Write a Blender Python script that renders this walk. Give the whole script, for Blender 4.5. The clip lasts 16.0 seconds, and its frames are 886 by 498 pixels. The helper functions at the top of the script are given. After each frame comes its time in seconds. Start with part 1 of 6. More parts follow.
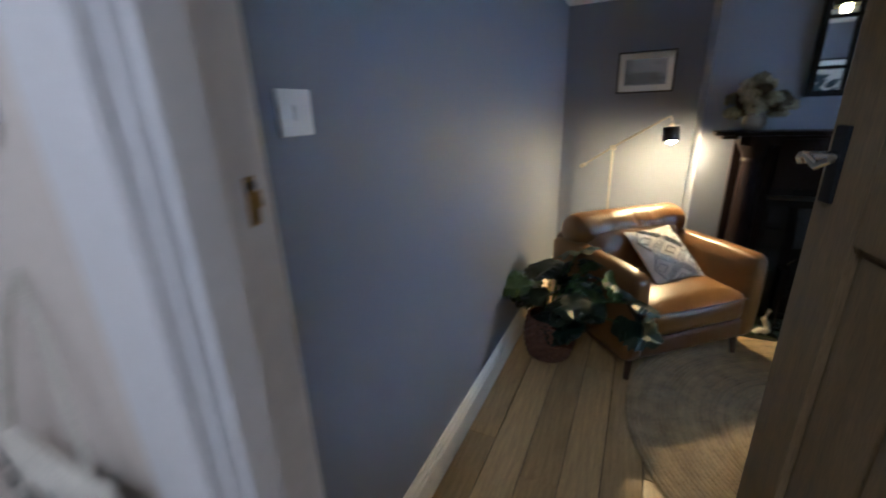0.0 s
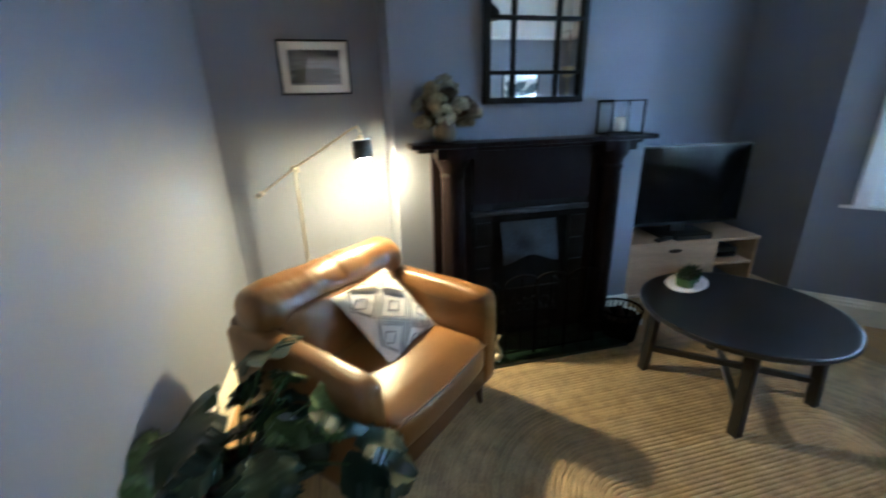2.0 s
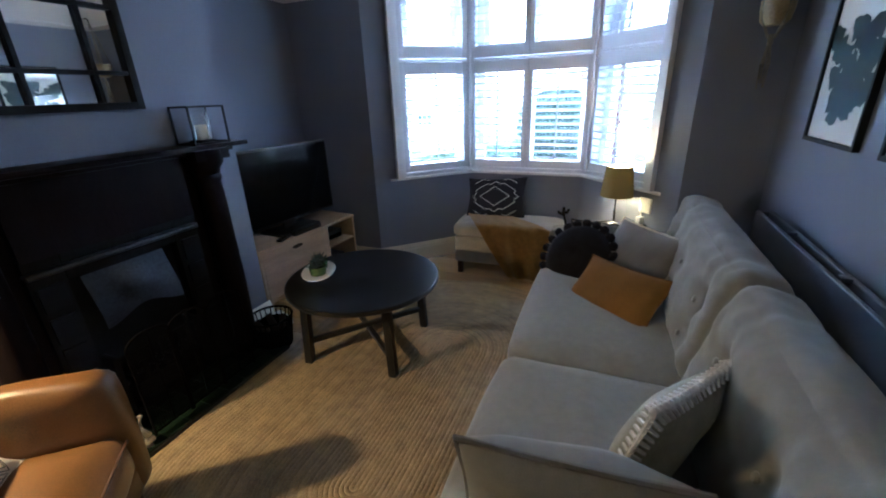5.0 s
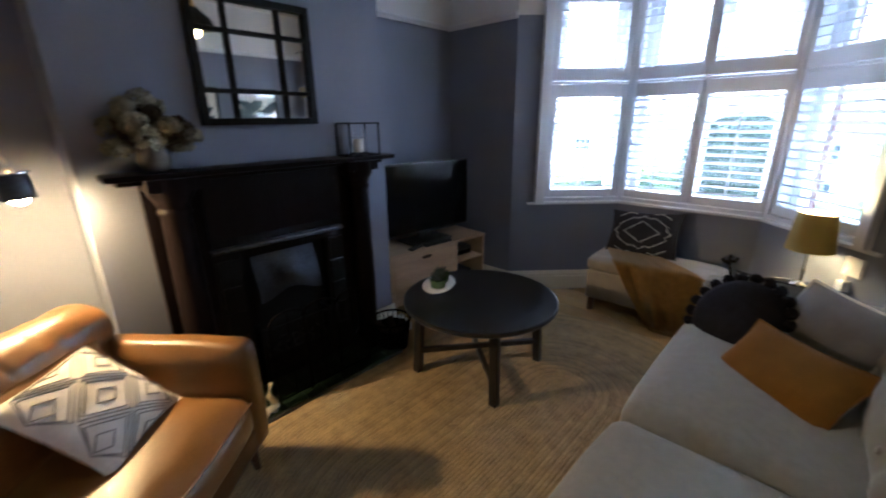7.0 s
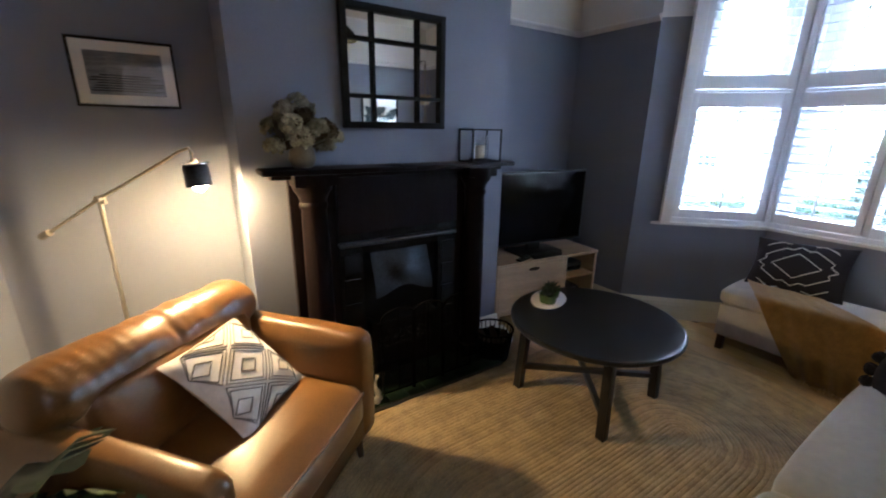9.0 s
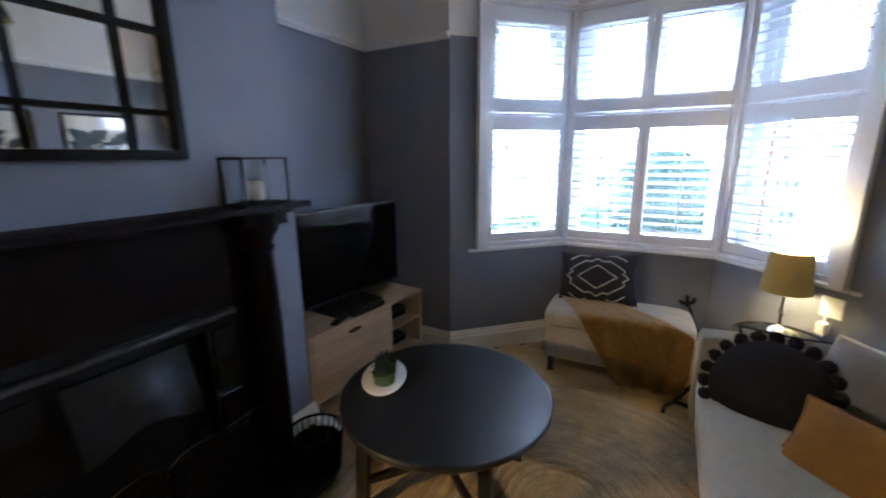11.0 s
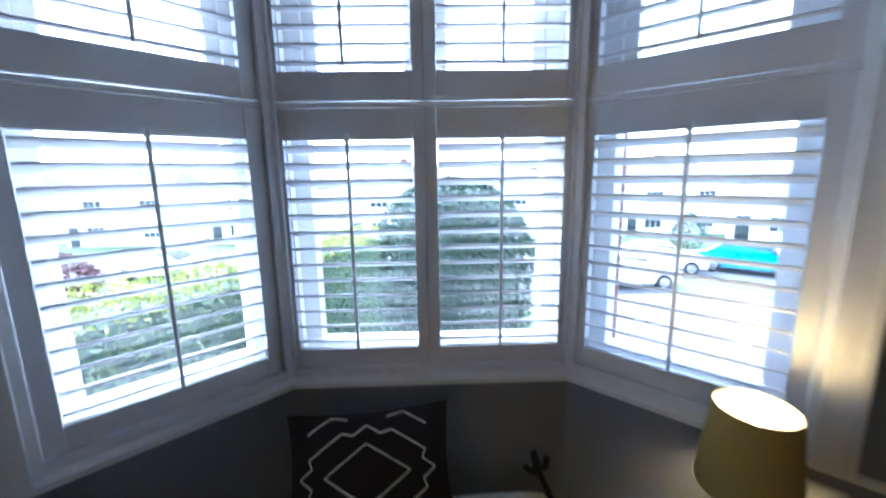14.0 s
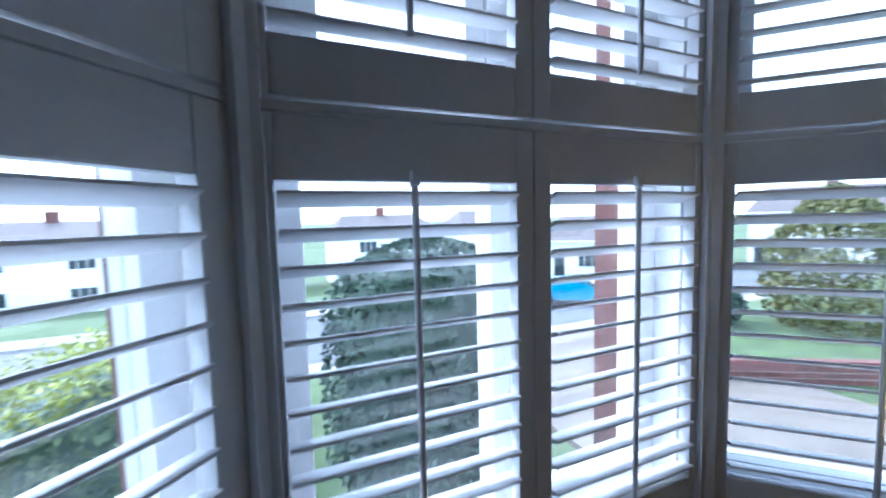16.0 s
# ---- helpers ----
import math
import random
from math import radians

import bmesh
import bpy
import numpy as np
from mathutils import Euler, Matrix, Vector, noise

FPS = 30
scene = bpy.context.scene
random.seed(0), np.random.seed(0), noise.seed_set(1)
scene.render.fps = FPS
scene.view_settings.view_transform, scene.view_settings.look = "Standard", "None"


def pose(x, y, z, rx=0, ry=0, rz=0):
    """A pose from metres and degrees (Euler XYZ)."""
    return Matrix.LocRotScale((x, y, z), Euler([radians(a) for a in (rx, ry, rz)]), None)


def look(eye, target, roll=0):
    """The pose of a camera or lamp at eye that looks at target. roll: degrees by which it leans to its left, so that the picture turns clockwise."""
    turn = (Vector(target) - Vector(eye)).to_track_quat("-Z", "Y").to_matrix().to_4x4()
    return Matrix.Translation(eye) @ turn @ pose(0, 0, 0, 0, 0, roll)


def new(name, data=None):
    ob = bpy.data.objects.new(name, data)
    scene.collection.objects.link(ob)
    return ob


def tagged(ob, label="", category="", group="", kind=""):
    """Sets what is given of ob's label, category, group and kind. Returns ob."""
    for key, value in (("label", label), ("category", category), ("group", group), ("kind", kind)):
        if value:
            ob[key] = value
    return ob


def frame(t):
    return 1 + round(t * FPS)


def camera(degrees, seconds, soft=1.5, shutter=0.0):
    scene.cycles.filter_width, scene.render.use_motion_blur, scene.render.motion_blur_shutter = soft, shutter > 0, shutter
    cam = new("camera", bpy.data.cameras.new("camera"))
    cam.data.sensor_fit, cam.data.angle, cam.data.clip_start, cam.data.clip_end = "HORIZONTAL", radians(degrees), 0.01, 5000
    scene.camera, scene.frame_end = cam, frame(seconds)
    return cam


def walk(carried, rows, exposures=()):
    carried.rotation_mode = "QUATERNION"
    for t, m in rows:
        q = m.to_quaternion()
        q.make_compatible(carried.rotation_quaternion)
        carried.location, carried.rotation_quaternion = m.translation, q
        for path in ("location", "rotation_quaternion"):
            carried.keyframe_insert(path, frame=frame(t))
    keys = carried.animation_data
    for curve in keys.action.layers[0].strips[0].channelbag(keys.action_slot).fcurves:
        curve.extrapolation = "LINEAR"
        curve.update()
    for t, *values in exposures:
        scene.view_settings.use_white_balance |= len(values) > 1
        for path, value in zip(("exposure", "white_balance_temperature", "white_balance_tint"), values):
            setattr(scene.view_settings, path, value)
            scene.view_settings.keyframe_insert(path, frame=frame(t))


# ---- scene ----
cam = camera(95.2, 16.0, soft=2.0, shutter=0.5)
PATH = [
    (0, (0.364, 0.491, 1.427), (-0.469, 2.19, 0.78), -2.2),
    (0.5, (0.319, 0.748, 1.455), (-0.191, 2.56, 0.781), -1.6),
    (1, (0.338, 0.967, 1.452), (0.088, 2.809, 0.713), -1.5),
    (1.5, (0.316, 1.264, 1.403), (0.425, 3.13, 0.692), -1.3),
    (2, (0.431, 1.495, 1.428), (0.865, 3.328, 0.757), -1.5),
    (2.5, (0.554, 1.638, 1.478), (1.46, 3.287, 0.799), -1.4),
    (3, (0.615, 1.72, 1.472), (2.037, 2.951, 0.791), -1.5),
    (3.5, (0.554, 1.7, 1.44), (2.242, 2.497, 0.721), -2.1),
    (4, (0.361, 1.587, 1.447), (2.086, 2.295, 0.724), -2.1),
    (6.5, (0.552, 1.592, 1.444), (2.157, 2.609, 0.819), -0.9),
    (7, (0.534, 1.538, 1.439), (1.915, 2.852, 0.831), -0.6),
    (7.5, (0.487, 1.509, 1.409), (1.631, 3.019, 0.768), -0.0),
    (8, (0.44, 1.511, 1.412), (1.334, 3.178, 0.762), 0.3),
    (10.5, (0.727, 2.002, 1.449), (2.259, 3.224, 1.05), -0.2),
    (11, (0.892, 2.137, 1.43), (2.601, 3.073, 0.98), -0.5),
    (11.5, (1.11, 2.346, 1.47), (3.002, 2.775, 0.983), -0.8),
    (12, (1.363, 2.344, 1.455), (3.269, 2.242, 0.858), -1.1),
    (12.5, (1.711, 2.27, 1.475), (3.612, 1.969, 0.931), -1.1),
    (13, (2.003, 2.241, 1.449), (3.906, 1.932, 0.916), -0.9),
    (13.5, (2.38, 2.28, 1.467), (4.304, 2.055, 0.97), -1.0),
    (14, (2.666, 2.286, 1.484), (4.631, 2.231, 1.117), -0.9),
    (14.5, (2.894, 2.355, 1.503), (4.879, 2.373, 1.259), -0.4),
    (15, (3.036, 2.594, 1.51), (5.019, 2.41, 1.324), -0.3),
    (15.5, (3.198, 2.753, 1.533), (5.136, 2.292, 1.353), -1.0),
    (16, (3.386, 2.775, 1.535), (5.214, 1.978, 1.381), -1.4),
]
EXPOSURES = [(0.0, 4.65, 4400, 2), (0.5, 4.95, 4300, 1), (1.5, 5.36, 4120, -6), (2.5, 5.27, 4300, 1), (3.5, 4.9, 4300, 5), (4.0, 4.85, 4300, 5), (7.0, 4.6, 4900, 9), (8.0, 4.75, 4900, 9), (10.5, 4.95, 4900, 8), (12.5, 4.35, 4950, 8), (13.5, 3.7, 4950, 7), (14.0, 3.5, 4900, 5), (14.5, 3.15, 4900, 4), (16.0, 2.5, 4900, 4)]
walk(cam, [(t, look(eye, target, roll)) for t, eye, target, roll in PATH], EXPOSURES)

# ---- world, sun and large lights ----
world = bpy.data.worlds.new("world")
scene.world = world
world.use_nodes = True
wn = world.node_tree.nodes
sky = wn.new("ShaderNodeTexSky")
sky.sky_type, sky.sun_disc = "NISHITA", False
sky.sun_elevation, sky.sun_rotation = radians(48), radians(60)
sky.air_density, sky.dust_density = 1.0, 1.5
wn["Background"].inputs["Strength"].default_value = 0.15
cloud = wn.new("ShaderNodeMix")
cloud.data_type = "RGBA"
cloud.inputs["Factor"].default_value = 0.55
cloud.inputs[7].default_value = (6.2, 6.4, 6.7, 1)
world.node_tree.links.new(sky.outputs[0], cloud.inputs[6])
world.node_tree.links.new(cloud.outputs[2], wn["Background"].inputs["Color"])


def lamp(name, kind, m, power, colour, size=0.05, size_y=None):
    data = bpy.data.lights.new(name, kind)
    data.energy, data.color = power, colour
    if kind == "SUN":
        data.angle = size
    elif kind == "AREA":
        data.size = size
        if size_y:
            data.shape, data.size_y = "RECTANGLE", size_y
    else:
        data.shadow_soft_size = size
    ob = new(name, data)
    ob.matrix_basis = m
    return ob


WARM = (1.0, 0.63, 0.22)
AMBER = (1.0, 0.58, 0.20)
lamp("sun", "SUN", look((20, 12, 25), (0, 0, 0)), 0.7, (1.0, 0.96, 0.9), radians(14))

# ---- materials ----
MATS = {}


def mat(name, col, rough=0.6, metal=0.0, vary=0.12, scale=6.0, fine=90.0, bump=0.0, col2=None, stretch=(1, 1, 1), coat=0.0, sheen=0.0, emit=None, spec=0.5, piece=0.0, rv=0.1):
    """Two scales of noise on colour, roughness and relief, in object space."""
    if name in MATS:
        return MATS[name]
    m = bpy.data.materials.new(name)
    m.use_nodes = True
    nt = m.node_tree
    n, l = nt.nodes, nt.links
    b = n["Principled BSDF"]
    tc, mp = n.new("ShaderNodeTexCoord"), n.new("ShaderNodeMapping")
    mp.inputs["Scale"].default_value = stretch
    l.new(tc.outputs["Object"], mp.inputs["Vector"])
    big, small = n.new("ShaderNodeTexNoise"), n.new("ShaderNodeTexNoise")
    big.inputs["Scale"].default_value, big.inputs["Detail"].default_value = scale, 5
    small.inputs["Scale"].default_value, small.inputs["Detail"].default_value = fine, 3
    for t in (big, small):
        l.new(mp.outputs[0], t.inputs["Vector"])
    ramp = n.new("ShaderNodeMix")
    ramp.data_type = "RGBA"
    c2 = col2 or tuple(min(1, c * (1 + 2.2 * vary)) for c in col)
    c1 = tuple(c * (1 - vary) for c in col)
    ramp.inputs[6].default_value, ramp.inputs[7].default_value = (*c1, 1), (*c2, 1)
    add = n.new("ShaderNodeMath")
    add.operation = "MULTIPLY_ADD"
    add.inputs[1].default_value = 0.5
    l.new(small.outputs["Fac"], add.inputs[0])
    half = n.new("ShaderNodeMath")
    half.operation = "MULTIPLY"
    half.inputs[1].default_value = 0.5
    l.new(big.outputs["Fac"], half.inputs[0])
    l.new(half.outputs[0], add.inputs[2])
    wide = n.new("ShaderNodeMapRange")
    wide.inputs["From Min"].default_value, wide.inputs["From Max"].default_value = 0.3, 0.7
    l.new(add.outputs[0], wide.inputs["Value"])
    l.new(wide.outputs[0], ramp.inputs["Factor"])
    out = ramp.outputs[2]
    if piece:
        info, hsv = n.new("ShaderNodeObjectInfo"), n.new("ShaderNodeHueSaturation")
        mr = n.new("ShaderNodeMapRange")
        mr.inputs["To Min"].default_value, mr.inputs["To Max"].default_value = 1 - piece, 1 + piece
        l.new(info.outputs["Random"], mr.inputs["Value"])
        l.new(mr.outputs[0], hsv.inputs["Value"])
        l.new(out, hsv.inputs["Color"])
        out = hsv.outputs[0]
    l.new(out, b.inputs["Base Color"])
    rr = n.new("ShaderNodeMapRange")
    rr.inputs["To Min"].default_value, rr.inputs["To Max"].default_value = max(0.02, rough - rv), min(1, rough + rv)
    l.new(wide.outputs[0], rr.inputs["Value"])
    l.new(rr.outputs[0], b.inputs["Roughness"])
    b.inputs["Metallic"].default_value = metal
    b.inputs["Specular IOR Level"].default_value = spec
    b.inputs["Coat Weight"].default_value = coat
    b.inputs["Sheen Weight"].default_value = sheen
    if bump:
        bp = n.new("ShaderNodeBump")
        bp.inputs["Strength"].default_value, bp.inputs["Distance"].default_value = bump, 0.004
        l.new(add.outputs[0], bp.inputs["Height"])
        l.new(bp.outputs[0], b.inputs["Normal"])
    if emit:
        b.inputs["Emission Color"].default_value, b.inputs["Emission Strength"].default_value = (*emit[0], 1), emit[1]
    MATS[name] = m
    return m


PAINT = mat("slate blue wall paint", (0.184, 0.203, 0.268), 0.62, vary=0.05, scale=1.5, fine=160, bump=0.10)
WHITE = mat("white gloss paint", (0.74, 0.74, 0.76), 0.35, vary=0.03, scale=3, fine=60, bump=0.04)
SKIRTW = mat("cream white skirting paint", (0.74, 0.72, 0.64), 0.35, vary=0.04, scale=3, fine=60, bump=0.05)
FRIEZE = mat("white emulsion", (0.72, 0.71, 0.70), 0.8, vary=0.04, scale=2, fine=120, bump=0.08)
SHUT = mat("shutter white", (0.72, 0.73, 0.78), 0.4, vary=0.03, scale=4, fine=80)
UPVC = mat("white window plastic", (0.8, 0.81, 0.83), 0.35, vary=0.02)
BOARD = mat("pale pine board", (0.37, 0.255, 0.11), 0.45, vary=0.3, scale=7, fine=60, bump=0.15, stretch=(9, 0.7, 9), piece=0.22)
GAP = mat("dark board gap", (0.03, 0.02, 0.012), 0.9)
JUTE = mat("jute braid", (0.265, 0.198, 0.10), 0.9, vary=0.35, scale=14, fine=160, bump=0.9, sheen=0.2, piece=0.12)
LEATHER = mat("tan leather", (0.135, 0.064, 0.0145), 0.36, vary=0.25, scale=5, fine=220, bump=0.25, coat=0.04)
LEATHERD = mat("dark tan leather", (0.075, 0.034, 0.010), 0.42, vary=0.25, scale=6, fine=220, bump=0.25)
WALNUT = mat("dark stained wood", (0.05, 0.024, 0.012), 0.4, vary=0.3, stretch=(2, 8, 8), bump=0.1)
MANTEL = mat("dark mahogany surround", (0.0065, 0.0045, 0.0052), 0.42, vary=0.35, scale=5, fine=70, stretch=(3, 3, 0.6), bump=0.1, spec=0.08)
IRON = mat("blackened cast iron", (0.010, 0.010, 0.011), 0.5, vary=0.3, bump=0.3, fine=140, spec=0.07)
HOOD = mat("grey polished iron", (0.045, 0.048, 0.055), 0.42, metal=0.7, vary=0.3, scale=9, bump=0.2)
STEEL = mat("steel trim", (0.5, 0.5, 0.52), 0.25, metal=1.0)
BLACK = mat("black lacquered wood", (0.010, 0.011, 0.014), 0.3, vary=0.2, scale=3, fine=200, rv=0.025)
BLACKM = mat("black painted metal", (0.012, 0.013, 0.015), 0.55, vary=0.25, spec=0.10)
SCREEN = mat("black screen", (0.004, 0.004, 0.005), 0.12, vary=0.05, rv=0.01, spec=0.09)
# Darker and duller than BLACKM; fire screen and log basket
MESHM = mat("sooty fire screen metal", (0.004, 0.004, 0.0045), 0.7, vary=0.25, spec=0.04)
PLASTIC = mat("black plastic", (0.012, 0.012, 0.013), 0.4, vary=0.1)
OAK = mat("pale oak veneer", (0.36, 0.26, 0.165), 0.5, vary=0.2, scale=4, fine=50, stretch=(0.8, 6, 6), bump=0.08)
TWEED = mat("beige grey sofa fabric", (0.212, 0.21, 0.185), 0.9, vary=0.11, scale=30, fine=420, bump=0.45, sheen=0.3)
TWEEDD = mat("grey cushion fabric", (0.13, 0.122, 0.112), 0.9, vary=0.2, scale=12, fine=380, bump=0.5, sheen=0.3)
CREAM = mat("cream cotton", (0.56, 0.53, 0.46), 0.9, vary=0.15, scale=18, fine=300, bump=0.5, sheen=0.2)
OATMEAL = mat("oatmeal wool", (0.30, 0.30, 0.235), 0.95, vary=0.2, scale=20, fine=300, bump=0.6, sheen=0.2)
DARKPIPE = mat("charcoal piping", (0.035, 0.034, 0.036), 0.9, vary=0.2, fine=300)
MUSTARD = mat("mustard cotton", (0.17, 0.085, 0.012), 0.9, vary=0.18, scale=10, fine=320, bump=0.4, sheen=0.04, spec=0.2)
THROW = mat("ochre knitted throw", (0.28, 0.17, 0.045), 0.95, vary=0.25, scale=22, fine=260, bump=0.7, sheen=0.3)
NAVY = mat("charcoal navy knit", (0.011, 0.011, 0.016), 0.95, vary=0.3, scale=25, fine=240, bump=0.8, sheen=0.03, spec=0.15)
OTTO = mat("light grey linen", (0.36, 0.345, 0.34), 0.9, vary=0.14, scale=9, fine=380, bump=0.4, sheen=0.2)
INK = mat("black cushion cloth", (0.010, 0.010, 0.017), 0.9, vary=0.3, fine=300, bump=0.4)
CHALK = mat("white stitching", (0.62, 0.62, 0.6), 0.9, vary=0.2, fine=300, bump=0.4)
LEAF = mat("monstera leaf", (0.009, 0.022, 0.013), 0.45, vary=0.35, scale=9, fine=60, bump=0.1, piece=0.45)
LEAFV = mat("variegated leaf", (0.06, 0.10, 0.03), 0.4, vary=0.4, scale=14, fine=60, bump=0.1, piece=0.3)
STEM = mat("green stem", (0.05, 0.09, 0.03), 0.5)
WICKER = mat("brown wicker", (0.12, 0.06, 0.035), 0.7, vary=0.4, scale=30, fine=200, bump=0.6)
SOIL = mat("potting soil", (0.03, 0.02, 0.014), 0.95, bump=0.8)
BRASS = mat("brushed nickel", (0.42, 0.39, 0.33), 0.42, metal=1.0, vary=0.03, rv=0.03)
GOLD = mat("old brass", (0.50, 0.36, 0.14), 0.3, metal=1.0, vary=0.2)
CHROME = mat("chrome", (0.7, 0.7, 0.7), 0.09, metal=1.0, vary=0.03, rv=0.03)
MIRROR = mat("mirror silver", (0.86, 0.88, 0.88), 0.02, metal=1.0, vary=0.0, rv=0.0)
PAPER = mat("white mount card", (0.74, 0.74, 0.72), 0.8, vary=0.03)
INKBLUE = mat("dark teal print ink", (0.03, 0.055, 0.07), 0.8, vary=0.4, scale=14)
GREYPRINT = mat("grey sea print", (0.14, 0.15, 0.17), 0.8, vary=0.6, scale=8, stretch=(1, 1, 9))
TILEG = mat("green glazed tile", (0.008, 0.018, 0.010), 0.4, vary=0.6, scale=14, coat=0.08, spec=0.3, piece=0.5)
GROUT = mat("grey grout", (0.06, 0.06, 0.055), 0.9)
RADI = mat("slate painted radiator", (0.10, 0.115, 0.155), 0.4, vary=0.05)
PINE = mat("bare pine door", (0.15, 0.105, 0.048), 0.5, vary=0.28, scale=5, fine=50, stretch=(8, 8, 0.7), bump=0.12)
HALLW = mat("hall cream paint", (0.70, 0.64, 0.58), 0.7, vary=0.04, scale=2, bump=0.08)
TILEB = mat("black hall tile", (0.02, 0.02, 0.02), 0.4, piece=0.3)
TILEW = mat("white hall tile", (0.6, 0.57, 0.53), 0.4, piece=0.1)
FLOWER = mat("dried hydrangea", (0.23, 0.215, 0.15), 0.9, vary=0.4, scale=25, piece=0.4)
FLOWERD = mat("dried brown leaf", (0.05, 0.038, 0.022), 0.9, vary=0.4, scale=25)
COPPER = mat("beige glazed vase", (0.075, 0.058, 0.038), 0.4, vary=0.2, scale=10)
WAX = mat("candle wax", (0.78, 0.76, 0.70), 0.5, vary=0.04)
ROPE = mat("cream cotton rope", (0.20, 0.19, 0.16), 0.9, vary=0.2, fine=300, bump=0.5)
BRICK = mat("red garden brick", (0.11, 0.042, 0.034), 0.85, vary=0.3, scale=12, fine=80, bump=0.4, piece=0.25)
PEGS = mat("turned yellow pot", (0.24, 0.20, 0.12), 0.4, vary=0.2)


def glass_mat(name, col=(1, 1, 1), rough=0.0):
    m = bpy.data.materials.new(name)
    m.use_nodes = True
    b = m.node_tree.nodes["Principled BSDF"]
    b.inputs["Base Color"].default_value, b.inputs["Roughness"].default_value = (*col, 1), rough
    b.inputs["Transmission Weight"].default_value, b.inputs["IOR"].default_value = 1.0, 1.45
    return m


GLASS = glass_mat("clear glass")


def thin_glass(name):
    """Picture glass: see-through, with the gloss of its surface."""
    m = bpy.data.materials.new(name)
    m.use_nodes = True
    n, l = m.node_tree.nodes, m.node_tree.links
    clear, shine, mix = n.new("ShaderNodeBsdfTransparent"), n.new("ShaderNodeBsdfGlossy"), n.new("ShaderNodeMixShader")
    shine.inputs["Roughness"].default_value = 0.03
    mix.inputs[0].default_value = 0.05
    l.new(clear.outputs[0], mix.inputs[1])
    l.new(shine.outputs[0], mix.inputs[2])
    l.new(mix.outputs[0], n["Material Output"].inputs["Surface"])
    return m


PICGLASS = thin_glass("picture glass")


def shade_mat(name, col, strength=0.0):
    """Cloth that lets the bulb's light through."""
    m = bpy.data.materials.new(name)
    m.use_nodes = True
    n, l = m.node_tree.nodes, m.node_tree.links
    d, t, mix = n.new("ShaderNodeBsdfDiffuse"), n.new("ShaderNodeBsdfTranslucent"), n.new("ShaderNodeMixShader")
    weave = n.new("ShaderNodeTexNoise")
    weave.inputs["Scale"].default_value = 180
    ramp = n.new("ShaderNodeMix")
    ramp.data_type = "RGBA"
    ramp.inputs[6].default_value, ramp.inputs[7].default_value = (*[c * 0.8 for c in col], 1), (*col, 1)
    l.new(weave.outputs["Fac"], ramp.inputs["Factor"])
    for s in (d, t):
        l.new(ramp.outputs[2], s.inputs["Color"])
    mix.inputs[0].default_value = 0.30
    l.new(d.outputs[0], mix.inputs[1])
    l.new(t.outputs[0], mix.inputs[2])
    l.new(mix.outputs[0], n["Material Output"].inputs["Surface"])
    return m


SHADE = shade_mat("mustard lampshade cloth", (0.42, 0.335, 0.13))
LINING = shade_mat("white shade lining", (0.85, 0.83, 0.78))
BULB_READ = mat("lit reading bulb", (1, 1, 1), 0.5, emit=(AMBER, 125.0))
BULB_TABLE = mat("lit table bulb", (1, 1, 1), 0.5, emit=(WARM, 12.0))
BULB_PEND = mat("lit pendant bulb", (1, 1, 1), 0.5, emit=(WARM, 2.5))

# ---- mesh helpers ----
I4 = Matrix.Identity(4)


def box(bm, x0, x1, y0, y1, z0, z1, bevel=0.0, m=I4, seg=2):
    t = bmesh.new()
    bmesh.ops.create_cube(t, size=1)
    for v in t.verts:
        v.co = Vector(((x0 + x1) / 2 + v.co.x * (x1 - x0), (y0 + y1) / 2 + v.co.y * (y1 - y0), (z0 + z1) / 2 + v.co.z * (z1 - z0)))
    if bevel:
        bmesh.ops.bevel(t, geom=t.edges[:], offset=bevel, segments=seg, affect="EDGES", profile=0.7)
    merge(bm, t, m)
    return bm


def merge(bm, t, m=I4):
    bmesh.ops.transform(t, matrix=m, verts=t.verts[:])
    if m.determinant() < 0:
        bmesh.ops.reverse_faces(t, faces=t.faces[:])
    me = bpy.data.meshes.new("tmp")
    t.to_mesh(me)
    t.free()
    bm.from_mesh(me)
    bpy.data.meshes.remove(me)


def rod(bm, a, b, r0, r1=None, seg=12, m=I4):
    a, b = Vector(a), Vector(b)
    t = bmesh.new()
    bmesh.ops.create_cone(t, cap_ends=True, segments=seg, radius1=r0, radius2=r0 if r1 is None else r1, depth=(b - a).length)
    turn = (b - a).to_track_quat("Z", "Y").to_matrix().to_4x4()
    merge(bm, t, m @ Matrix.Translation((a + b) / 2) @ turn)
    return bm


def lathe(bm, prof, seg=28, m=I4, closed=False):
    """prof: rows of radius and height, from below upwards."""
    t = bmesh.new()
    rings = [[t.verts.new((max(r, 1e-4) * math.cos(2 * math.pi * k / seg), max(r, 1e-4) * math.sin(2 * math.pi * k / seg), z)) for k in range(seg)] for r, z in prof]
    for a, b in zip(rings, rings[1:] + ([rings[0]] if closed else [])):
        for k in range(seg):
            t.faces.new((a[k], a[(k + 1) % seg], b[(k + 1) % seg], b[k]))
    if not closed:
        t.faces.new(rings[0][::-1])
        t.faces.new(rings[-1])
    merge(bm, t, m)
    return bm


def prism(bm, pts, z0, z1, m=I4):
    """pts: a plan outline, counter-clockwise."""
    t = bmesh.new()
    a, b = [t.verts.new((x, y, z0)) for x, y in pts], [t.verts.new((x, y, z1)) for x, y in pts]
    t.faces.new(a[::-1])
    t.faces.new(b)
    k = len(pts)
    for i in range(k):
        t.faces.new((a[i], a[(i + 1) % k], b[(i + 1) % k], b[i]))
    merge(bm, t, m)
    return bm


